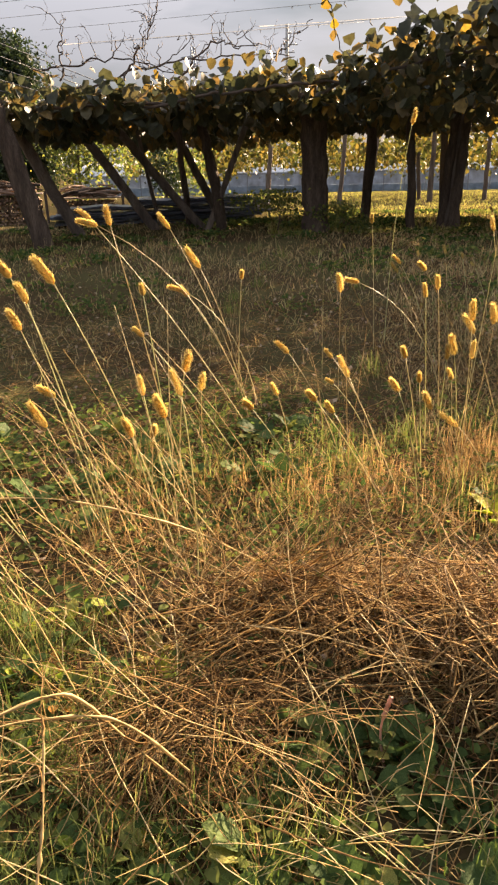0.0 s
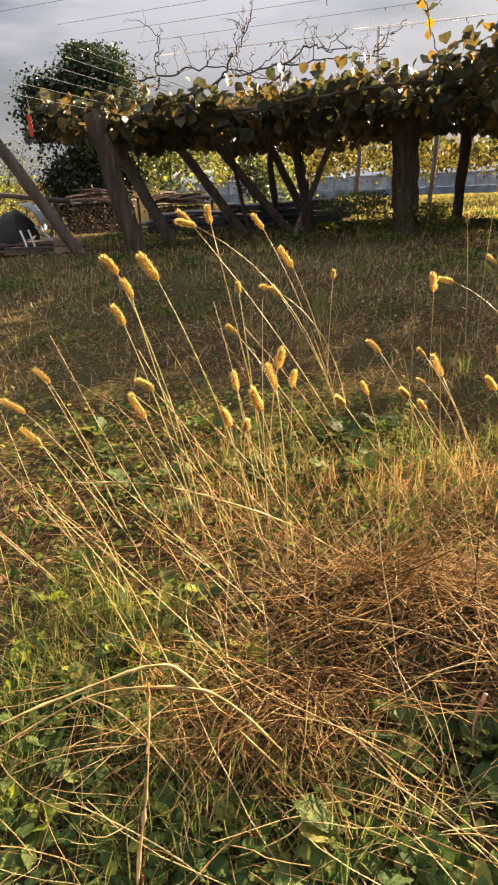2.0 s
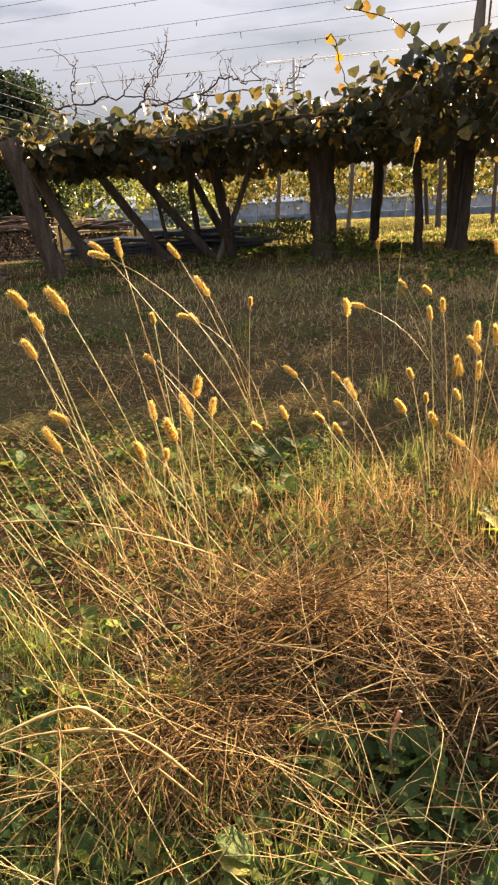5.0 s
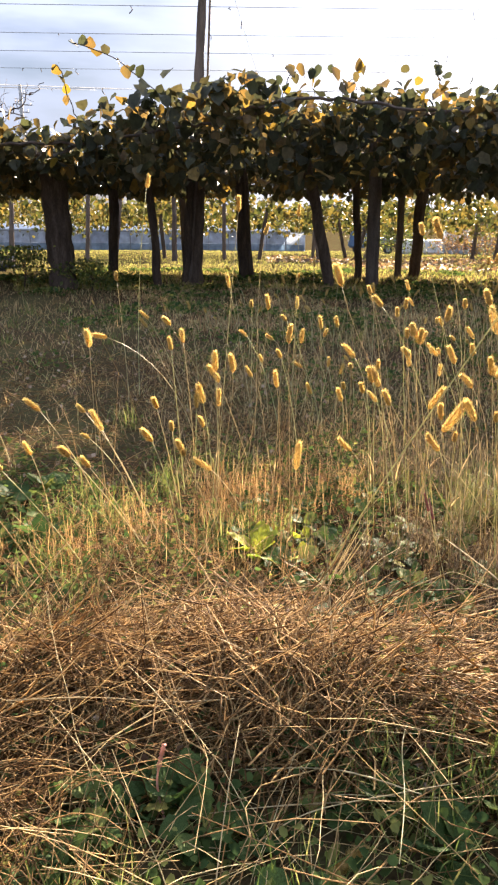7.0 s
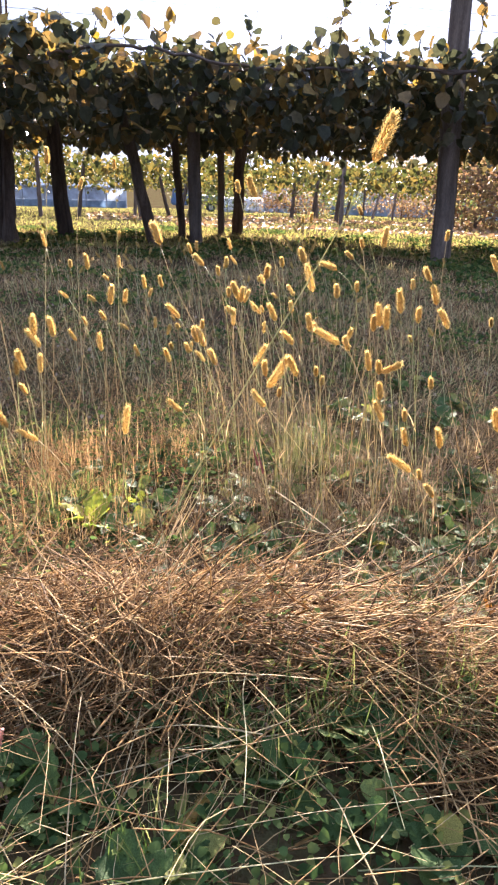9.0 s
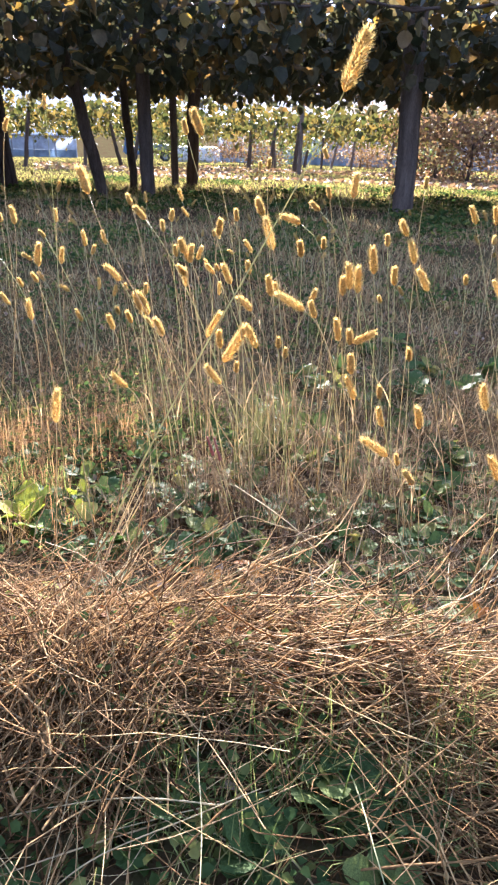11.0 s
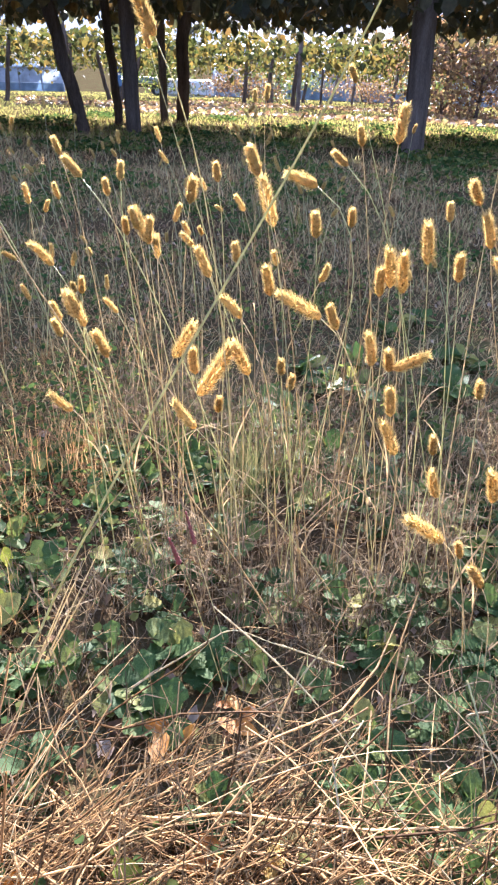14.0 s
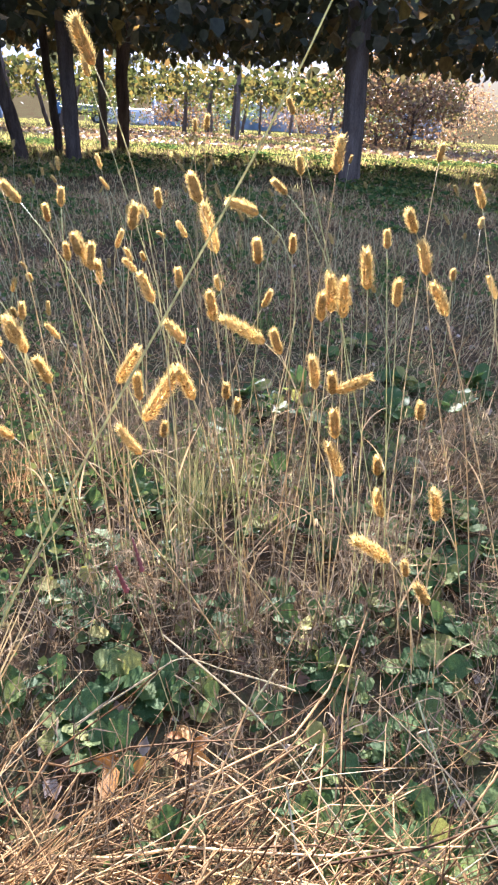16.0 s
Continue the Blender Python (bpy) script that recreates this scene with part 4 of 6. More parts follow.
def foxtail_crowd(n, xs, ys, height, lean, seed):
    g = np.random.default_rng(seed)
    for _ in range(n):
        x, y = g.uniform(*xs), g.uniform(*ys)
        z = float(ground_z(x, y))
        h = g.uniform(*height)
        tip = (x + lean[0] * h + g.normal(0, 0.2) * h, y + lean[1] * h + g.normal(0, 0.2) * h, z + h)
        foxtail((x, y, z), tip, int(g.integers(0, 6)), g.uniform(0.02, 0.3), scale=g.uniform(0.75, 1.1))


foxtail_crowd(14, (-0.05, 0.7), (1.3, 1.75), (0.14, 0.34), (-0.35, -0.05), 1)
foxtail_crowd(10, (-0.6, 0.0), (0.9, 1.3), (0.16, 0.36), (-0.5, -0.05), 2)
foxtail_crowd(22, (0.75, 1.75), (1.55, 2.3), (0.16, 0.38), (-0.12, 0.0), 3)
foxtail_crowd(56, (0.6, 2.7), (2.1, 3.8), (0.2, 0.46), (-0.15, 0.0), 4)
foxtail_crowd(10, (1.2, 2.0), (1.0, 1.7), (0.2, 0.4), (-0.05, 0.05), 5)
foxtail_crowd(16, (1.9, 3.4), (1.3, 2.6), (0.2, 0.42), (-0.1, 0.0), 6)

# ---- other stalks near the path ----


def stalk(name, pts, r, material, label, category, group="", beads=0.0, rough=0.0):
    """A bowed thin stalk through a few points; beads: its seeds, as small swellings along the upper part."""
    P = np.array(pts, float)
    k = np.linspace(0, len(P) - 1, 28)
    i = np.clip(k.astype(int), 0, len(P) - 2)
    f = (k - i)[:, None]
    p0, p1, p2, p3 = P[np.clip(i - 1, 0, None)], P[i], P[i + 1], P[np.clip(i + 2, None, len(P) - 1)]
    C = 0.5 * (2 * p1 + (p2 - p0) * f + (2 * p0 - 5 * p1 + 4 * p2 - p3) * f ** 2 + (3 * p1 - p0 - 3 * p2 + p3) * f ** 3)
    R = np.linspace(r * 1.2, r * 0.6, 28)
    if beads:
        R = R + beads * (0.35 + 0.65 * (np.arange(28) % 2)) * (np.arange(28) > 17)
    if rough:
        R = R * np.exp(rough * np.random.default_rng(len(P)).normal(0, 1, 28))
    v, fc = tube_arrays(C - C[0], R, 5)
    ob = new(name, mesh_of(name, v, fc, material))
    ob.matrix_basis = Matrix.Translation(C[0])
    return tagged(ob, label, category, group)


def seed_stalks():
    g = np.random.default_rng(44)
    lab = "thin pale seed stalk of crabgrass arching over straw"
    for i in range(60):
        a, rr = g.uniform(-18, 66), g.uniform(0.40, 0.95)
        x, y = rr * math.sin(radians(a)), rr * math.cos(radians(a))
        z = float(ground_z(x, y)) + 0.01
        d, L, h = g.uniform(0, 6.28), g.uniform(0.16, 0.42), g.uniform(0.02, 0.13)
        e = np.array([math.cos(d), math.sin(d)])
        w = g.normal(0, 0.008, 4)
        pts = [(x, y, z), (x + e[0] * L * 0.35 + w[0], y + e[1] * L * 0.35 + w[1], z + h * 0.42), (x + e[0] * L * 0.7 + w[2], y + e[1] * L * 0.7 + w[3], z + h * 0.8), (x + e[0] * L, y + e[1] * L, z + h * g.uniform(0.75, 1.05))]
        stalk("seed_stalk", pts, 0.00075, M_STRAW if i % 3 == 0 else M_STEM, lab, "stalk", "seed stalks", 0.0006 if i % 2 else 0.0)


def bent_stalk(pts):
    """A thick dry stalk with swollen joints, and torn shreds of its sheaths clinging along it."""
    P = np.array(pts, float)
    g = np.random.default_rng(int(abs(P[1][0]) * 9e3 + P[1][2] * 7e3))
    rough = [tuple(p + (g.normal(0, 0.0016, 3) if 0 < i < len(P) - 1 else 0)) for i, p in enumerate(P)]
    root = stalk("bent_stalk", rough, 0.0013, M_STALKS, "bent dry grass stalk with torn sheaths bowing over the straw", "stalk", "bent stalks", rough=0.38)
    for _ in range(9):
        i = int(g.integers(0, len(P) - 1))
        u = g.random()
        d = P[i + 1] - P[i]
        d = d / (np.linalg.norm(d) + 1e-9) * (1 if g.random() < 0.75 else -1)
        a = P[i] + (P[i + 1] - P[i]) * u - P[0]
        L, side = g.uniform(0.02, 0.075), g.normal(0, 0.35, 3)
        k = np.linspace(0, 1, 7)[:, None]
        C = a + L * (d * k + side * k ** 2) - np.array([0, 0, 0.35 * L]) * k ** 2 + g.normal(0, 0.0006, (7, 3))
        v, f = tube_arrays(C, np.linspace(0.0009, 0.0003, 7) * g.uniform(0.7, 1.5), 4)
        part_mesh("sheath", mesh_of("sheath", v, f, M_STRAW), root)


seed_stalks()
for pts in ([(-0.037, 0.555, 0.011), (-0.120, 0.536, 0.133), (-0.165, 0.516, 0.221), (-0.193, 0.497, 0.246), (-0.255, 0.450, 0.253), (-0.310, 0.395, 0.257), (-0.42, 0.34, 0.20), (-0.50, 0.30, 0.02)],
            [(-0.073, 0.543, 0.098), (-0.128, 0.525, 0.182), (-0.180, 0.502, 0.215), (-0.247, 0.466, 0.233), (-0.315, 0.404, 0.226)],
            [(-0.180, 0.300, 0.0), (-0.182, 0.363, 0.120), (-0.183, 0.406, 0.187), (-0.189, 0.467, 0.242)],
            [(0.985, 0.585, 0.0), (0.99, 0.586, 0.087), (0.998, 0.574, 0.152), (1.006, 0.559, 0.145), (1.004, 0.563, 0.099)],
            [(0.46, 0.25, 0.01), (0.532, 0.291, 0.05), (0.539, 0.314, 0.10), (0.52, 0.34, 0.13)],
            [(0.02, 1.05, 0.03), (-0.10, 0.95, 0.16), (-0.25, 0.85, 0.27), (-0.36, 0.80, 0.30)]):
    bent_stalk(pts)


def red_spike(pts, label):
    """A thin pale stem whose top carries a knobbly red seed spike."""
    root = stalk("red_seed_spike", pts, 0.0006, M_STEM, label, "stalk", "red seed spikes")
    P = np.array(pts, float) - np.array(pts[0])
    a, b = P[-2] + (P[-1] - P[-2]) * 0.58, P[-1] + (P[-1] - P[-2]) * 0.05
    k = np.linspace(0, 1, 15)
    v, f = tube_arrays(a + (b - a) * k[:, None], (0.0019 + 0.0017 * (np.arange(15) % 2)) * (1 - 0.55 * k), 7)
    part_mesh("spike", mesh_of("spike", v, f, M_RED), root, "knobbly dark red spike")


red_spike([(0.745, 0.870, 0.01), (0.728, 0.882, 0.10), (0.710, 0.890, 0.182), (0.692, 0.901, 0.251)], "dark red knotweed seed spike on a thin stem")
red_spike([(0.79, 0.93, 0.01), (0.778, 0.962, 0.11), (0.776, 1.0, 0.19)], "short dark red knotweed seed spike on a thin stem")
stalk("pink_stalk", [(0.155, 0.62, 0.01), (0.15, 0.63, 0.06), (0.16, 0.63, 0.11)], 0.0016, M_PINK, "withered pink stalk with frayed tip", "stalk", beads=0.0026)
for pts in ([(0.761, 0.664, 0.01), (0.850, 0.733, 0.02), (0.886, 0.747, 0.05), (0.909, 0.757, 0.084)],
            [(0.74, 0.82, 0.0), (0.776, 0.823, 0.02), (0.813, 0.824, 0.055), (0.846, 0.823, 0.083)],
            [(0.53, 0.965, 0.01), (0.60, 0.950, 0.02), (0.667, 0.938, 0.038), (0.763, 0.909, 0.082)],
            [(0.70, 0.93, 0.01), (0.763, 0.909, 0.082), (0.805, 0.863, 0.077), (0.854, 0.800, 0.063)],
            [(0.76, 0.90, 0.07), (0.771, 0.873, 0.060), (0.777, 0.825, 0.03), (0.713, 0.721, 0.01)],
            [(0.862, 0.601, 0.01), (0.928, 0.663, 0.03), (0.920, 0.680, 0.05), (0.941, 0.668, 0.055)],
            [(0.687, 0.675, 0.06), (0.763, 0.719, 0.06), (0.821, 0.738, 0.06)],
            [(0.80, 0.42, 0.02), (0.86, 0.60, 0.08), (0.90, 0.68, 0.12)], [(0.62, 0.50, 0.02), (0.68, 0.62, 0.08), (0.73, 0.70, 0.12)]):
    stalk("seed_stalk", pts, 0.0007, M_STEM, "pale green seed stalk of crabgrass above straw", "stalk", "seed stalks", 0.0008)

# ---- broad-leaved weeds ----
DOCK = [mesh_of("leaf", *leaf_template("dock"), M_WEED), mesh_of("leaf", *leaf_template("heart"), M_WEED)]

ORANGE = mesh_of("leaf", *leaf_template("oval"), M_OLEAF)


def wavy(template, seed, amount):
    v, f = template
    g = np.random.default_rng(seed)
    ph = g.uniform(0, 6.28, 3)
    v = v.copy()
    v[:, 2] += amount * np.abs(v[:, 0]) * 4 * np.sin(v[:, 1] * 14 + ph[0]) + amount * np.sin(v[:, 0] * 11 + ph[1]) * 0.5
    v[:, 0] *= 1 + 0.12 * np.sin(v[:, 1] * 17 + ph[2])
    return v, f


YELLOW = mesh_of("leaf", *wavy(leaf_template("dock"), 9, 0.06), M_YLEAF)


def crinkled(seed, ws):
    """A finer leaf: toothed uneven rim, sunk midrib, puckered blade, drooping tip."""
    g = np.random.default_rng(seed)
    k, m = 11, 7
    t = np.linspace(0, 1, k)
    w = np.interp(t, [0.0, 0.12, 0.35, 0.62, 0.85, 1.0], ws)
    c = np.linspace(-1, 1, m)
    rim = 1 + g.normal(0, 0.10, (k, 2))
    X = w[:, None] * c[None] * np.where(c[None] < 0, rim[:, :1], rim[:, 1:])
    Y = np.repeat(t[:, None], m, 1) + 0.03 * np.abs(c[None]) * g.normal(0, 1, (k, 1))
    bend = g.uniform(0.1, 0.35)
    Z = 0.10 * np.abs(X) + 0.028 * np.sin(t[:, None] * 24 + 3 * np.abs(c[None])) * np.abs(c[None]) + g.normal(0, 0.014, (k, m)) - bend * Y ** 2 + g.uniform(-0.12, 0.12) * X
    i, j = np.meshgrid(np.arange(k - 1), np.arange(m - 1), indexing="ij")
    a = (i * m + j).ravel()
    return np.stack([X, Y, Z], -1).reshape(-1, 3), np.stack([a, a + 1, a + m + 1, a + m], -1)


ROUND = [mesh_of("leaf", *crinkled(20 + i, [0.04, 0.10 + 0.02 * i, 0.26 + 0.02 * (i % 3), 0.36, 0.28, 0.06]), M_WEED) for i in range(6)]
DOCK += [mesh_of("leaf", *wavy(leaf_template("dock"), i, 0.05), M_WEED) for i in range(4)]


YLEAF = [mesh_of("leaf", *crinkled(60 + i, [0.04, 0.12, 0.22, 0.27, 0.2, 0.04]), M_YLEAF) for i in range(2)]


def weed(x, y, n, size, meshes, label, seed, rise=0.5, category="weed"):
    g = np.random.default_rng(seed)
    z = float(ground_z(x, y))
    root = empty("broadleaf_weed" if category == "weed" else "fallen_leaves", Matrix.Translation((x, y, z)), label, category, "broadleaf weeds" if category == "weed" else "")
    for i in range(n):
        a = i * 2.4 + g.uniform(-0.5, 0.5)
        s = size * g.uniform(0.65, 1.15)
        m = Matrix.Translation((0.012 * math.cos(a), 0.012 * math.sin(a), 0.01 + 0.02 * g.random())) @ Matrix.Rotation(a, 4, "Z") @ Matrix.Rotation(rise + g.normal(0, 0.22), 4, "X") @ Matrix.Rotation(g.normal(0, 0.3), 4, "Y") @ Matrix.Scale(s, 4)
        part_mesh("leaf", meshes[int(g.integers(0, len(meshes)))], root, m=m)


def build_weeds():
    g = np.random.default_rng(91)
    lab = "dull green broad-leaved weed with crinkled leaves"
    k = 0
    for n, xs, ys, size in ((200, (0.50, 1.45), (0.55, 1.50), 0.034), (64, (-0.10, 0.85), (0.24, 0.66), 0.046),
                            (50, (-0.50, 0.02), (0.34, 0.80), 0.026), (24, (1.2, 2.0), (0.95, 1.6), 0.05), (8, (-0.25, 0.15), (1.4, 1.75), 0.06), (8, (-0.7, -0.3), (0.9, 1.8), 0.055), (8, (1.2, 1.7), (0.5, 0.9), 0.055)):
        for _ in range(n):
            x, y = g.uniform(*xs), g.uniform(*ys)
            if (abs(float(ridge(x, y)[2])) < 0.11 and x > 0.02) or (size == 0.034 and x > 0.5 and not 0.97 < math.hypot(x, y) < 1.75):
                continue
            weed(x, y, int(g.integers(7, 12)), size * g.uniform(0.75, 1.3), ROUND, lab, 500 + k, g.uniform(0.2, 0.8))
            k += 1
    # the yellow-green leaf material mixed in puts sunlight into these weeds' colour
    for _ in range(34):
        weed(g.uniform(-0.5, -0.12), g.uniform(0.45, 0.95), int(g.integers(5, 9)), 0.029 * g.uniform(0.7, 1.3), [YLEAF[0], YLEAF[1], ROUND[0], ROUND[3]], "sunlit yellow-green leafy weed in grass", 700 + k, g.uniform(0.3, 0.9))
        k += 1
    weed(0.49, 1.20, 8, 0.085, YLEAF, "bright yellow-green leafy weed glowing in sunlight", 31, 0.9)
    for i, (x, y) in enumerate(((-0.28, 1.59), (-0.22, 1.67))):
        weed(x, y, 12, 0.05, [ROUND[0], ROUND[1], ROUND[2]], "fresh green leafy weed between foxtails", 40 + i, 0.6)
    weed(0.57, 1.15, 5, 0.05, [YELLOW, DOCK[1]], "yellow-green leafy weed glowing in sunlight", 32, 0.7)
    weed(0.62, 1.23, 3, 0.035, [YELLOW], "small yellow leafy weed in dry grass", 33, 0.7)
    for i, (x, y, s) in enumerate(((0.663, 0.859, 0.075), (0.73, 0.845, 0.06), (0.60, 0.70, 0.07), (0.30, 0.85, 0.05), (-0.26, 0.72, 0.05), (0.95, 0.56, 0.07), (0.52, 0.66, 0.05), (0.05, 1.0, 0.04))):
        weed(x, y, 5, s * 0.5, [ORANGE], "withered orange-brown leaves lying on straw", 60 + i, 0.35, "leaves")


build_weeds()


def fallen_head(x, y, lift, turn, kind):
    """A broken-off seed head lying on the straw."""
    g, w = HEADS[kind]
    z = float(ground_z(x, y)) + lift
    root = empty("fallen_foxtail_head", Matrix.Translation((x, y, z)) @ Matrix.Rotation(turn, 4, "Z") @ Matrix.Rotation(radians(84), 4, "X"), "broken-off tan foxtail seed head lying on straw", "seed head", "fallen seed heads")
    hd = part_mesh("seed_head", g, root)
    part_mesh("bristles", w, hd)


for i, (x, y, lift, turn) in enumerate(((0.631, 0.664, 0.03, 2.2), (0.681, 0.317, 0.03, 2.6), (0.659, 0.41, 0.03, 2.4), (0.312, 0.473, 0.012, 2.0), (-0.14, 0.52, 0.02, 1.0))):
    fallen_head(x, y, lift, turn, i % 5)
for i, (x, y) in enumerate(((0.535, 0.71), (0.444, 0.947), (0.526, 0.597), (0.376, 0.94), (0.36, 0.72))):
    weed(x, y, 2, 0.035, YLEAF, "small yellow-green leaf caught in straw", 820 + i, 0.5, "leaves")
for i, (x, y) in enumerate(((0.587, 0.57), (0.45, 0.80), (0.72, 0.50), (-0.30, 0.80))):
    weed(x, y, 3, 0.04, [ORANGE], "withered orange-brown leaf lying on straw", 840 + i, 0.25, "leaves")

# ---- posts, trunks and braces of the trellis ----


def rough_post(name, foot, top, r0, r1, material, label, category, lumps=0.12, sides=10, group="", bow=0.0):
    f, t = np.array(foot, float), np.array(top, float)
    s = np.linspace(0, 1, 15)
    P = f + (t - f) * s[:, None]
    g = np.random.default_rng(int(abs(f[0] * 977 + f[1] * 131 + t[2] * 17)))
    wob = np.stack([g.normal(0, 1, 15), g.normal(0, 1, 15), np.zeros(15)], -1)
    wob = np.cumsum(wob, 0) * r0 * lumps * 0.8
    wob -= wob[0] + (wob[-1] - wob[0]) * s[:, None]
    P = P + wob + np.array([bow, 0, 0]) * np.sin(np.pi * s)[:, None]
    R = (r0 + (r1 - r0) * s) * (1 + g.normal(0, lumps * 0.3, 15))
    v, fc = tube_arrays(P - f, R, sides)
    ring = np.repeat(np.arange(15), sides)
    ang = np.tile(np.arange(sides), 15)
    flute = 1 + lumps * g.normal(0, 0.8, sides)[ang] + lumps * 0.25 * g.normal(0, 1, len(v))
    C = (P - f)[ring]
    v = C + (v - C) * flute[:, None]
    ob = new(name, mesh_of(name, v, fc, material))
    ob.matrix_basis = Matrix.Translation(f)
    return tagged(ob, label, category, group)


POST = "weathered grey-brown wooden trellis post in dry grass"
TRUNK = "twisted brown vine trunk rising into the leaf roof"
BRACE = "slanting wooden brace pole under the leaf roof"
rough_post("end_post", (-1.86, 6.70, -0.1), (-2.16, 6.65, 1.24), 0.095, 0.085, M_BARK, "thick dark split wooden end post under the leaf roof", "post", 0.07, 12)
for foot, top, r in (((-2.40, 6.62, -0.05), (-3.16, 6.25, 1.36), 0.06), ((-1.72, 7.56, 0.0), (-2.3, 7.4, 1.25), 0.062), ((-0.98, 8.09, 0.0), (-1.75, 7.95, 1.1), 0.055),
                     ((-0.45, 8.13, 0.0), (-1.40, 8.05, 1.15), 0.05), ((-0.22, 8.44, 0.0), (-0.75, 8.42, 1.05), 0.045), ((-0.40, 7.94, 0.0), (0.05, 7.95, 1.05), 0.035), ((-0.95, 8.3, 0.0), (-1.15, 8.3, 1.1), 0.025)):
    rough_post("brace_pole", foot, top, r, r * 0.9, M_POST, BRACE, "brace", 0.08, 8, "brace poles")
rough_post("old_vine", (-0.20, 7.94, -0.1), (-0.42, 7.94, 1.2), 0.06, 0.05, M_BARK, TRUNK, "vine", 0.2)
rough_post("old_vine", (-0.62, 8.35, -0.1), (-0.70, 8.35, 1.2), 0.035, 0.03, M_BARK, TRUNK, "vine", 0.2)
rough_post("old_vine", (0.76, 7.45, -0.1), (0.66, 7.4, 1.32), 0.145, 0.13, M_BARK, "very thick dark vine trunk under the leaf roof", "vine", 0.16, 14)
rough_post("old_vine", (1.78, 7.5, -0.1), (1.70, 7.5, 1.75), 0.055, 0.045, M_BARK, TRUNK, "vine", 0.2)
rough_post("old_vine", (1.45, 8.6, -0.1), (1.55, 8.6, 1.75), 0.05, 0.045, M_BARK, TRUNK, "vine", 0.2)
rough_post("old_vine", (2.75, 9.8, -0.1), (2.6, 9.8, 1.75), 0.045, 0.04, M_BARK, TRUNK, "vine", 0.2)


def tall_post():
    root = empty("tall_pole", Matrix.Translation((2.22, 7.6, -0.1)), "tall rough pole wrapped by an old vine above the leaf roof", "post")
    s = np.linspace(0, 1, 20)
    P = np.stack([-0.02 + 0.15 * s + 0.06 * np.sin(s * 7) * s * (1 - s), 0.0 * s, 3.3 * s], -1)
    tube("pole", P, (0.075 - 0.035 * s) * (1 + 0.1 * np.sin(s * 40)), M_POST, root, 10)
    for k in range(3):
        a = 2 * k + 0.5
        sp = np.linspace(0, 1, 26)
        rr = 0.085 - 0.03 * sp
        V_ = np.stack([-0.02 + 0.05 * sp + rr * np.cos(a + 2.2 * sp), rr * np.sin(a + 2.2 * sp), (1.85 + 0.2 * k) * sp], -1)
        tube("vine_stem", V_, (0.062 - 0.03 * sp) * (1 + 0.12 * np.sin(sp * (31 + 5 * k))), M_BARK, root, 8, "twisted brown vine stem")
    tube("thin_stake", [(0.12, 0.03, 1.2), (0.17, 0.03, 2.2), (0.22, 0.03, 3.3)], 0.012, M_POST, root, 6)
    for z in (1.72, 1.76, 1.80):
        a = np.linspace(0, 6.6, 22)
        tube("tie", np.stack([0.02 + 0.075 * np.cos(a), 0.075 * np.sin(a), z + 0.01 * a], -1), 0.006, M_TWIG, root, 4)


tall_post()
rough_post("old_vine", (3.02, 8.2, -0.1), (2.90, 8.2, 1.8), 0.062, 0.055, M_BARK, TRUNK, "vine", 0.12)
rough_post("old_vine", (3.12, 8.15, -0.1), (3.02, 8.25, 1.5), 0.035, 0.03, M_BARK, TRUNK, "vine", 0.15)
rough_post("leaning_trunk", (3.62, 6.95, -0.1), (3.05, 6.85, 1.7), 0.062, 0.055, M_BARK, "slanting brown vine trunk under the leaf roof", "vine", 0.12)
rough_post("trellis_post", (4.0, 6.75, -0.1), (3.93, 6.75, 1.85), 0.068, 0.064, M_POST, POST, "post", 0.06)
rough_post("old_vine", (4.50, 7.95, -0.1), (4.32, 7.9, 1.8), 0.05, 0.045, M_BARK, TRUNK, "vine", 0.15)
rough_post("trellis_post", (5.4, 8.45, -0.1), (5.36, 8.45, 1.8), 0.05, 0.048, M_POST, POST, "post", 0.08)
rough_post("old_vine", (5.75, 8.6, -0.1), (5.90, 8.5, 1.8), 0.07, 0.06, M_BARK, TRUNK, "vine", 0.15, bow=-0.05)
rough_post("tall_post", (5.53, 4.6, -0.1), (5.40, 4.72, 3.3), 0.10, 0.085, M_POST, "squared grey wooden pole rising above the leaf roof", "post", 0.07, 8)
rough_post("old_vine", (5.72, 4.72, -0.1), (5.66, 4.8, 1.8), 0.04, 0.035, M_BARK, TRUNK, "vine", 0.15)

# ---- leaf roof ----


def roof_top(u):
    return np.interp(u, [-6.0, -4.3, -3.0, -1.6, -1.1, -0.6, 3.0, 8.0], [1.25, 1.30, 1.40, 1.43, 1.58, 1.82, 1.80, 1.78])


def near_edge(u):
    return np.interp(u, [-6.0, -4.0, -2.5, -1.0, 0.3, 1.5, 4.5, 8.0], [5.1, 5.6, 6.5, 6.35, 6.5, 6.6, 5.2, 3.6])


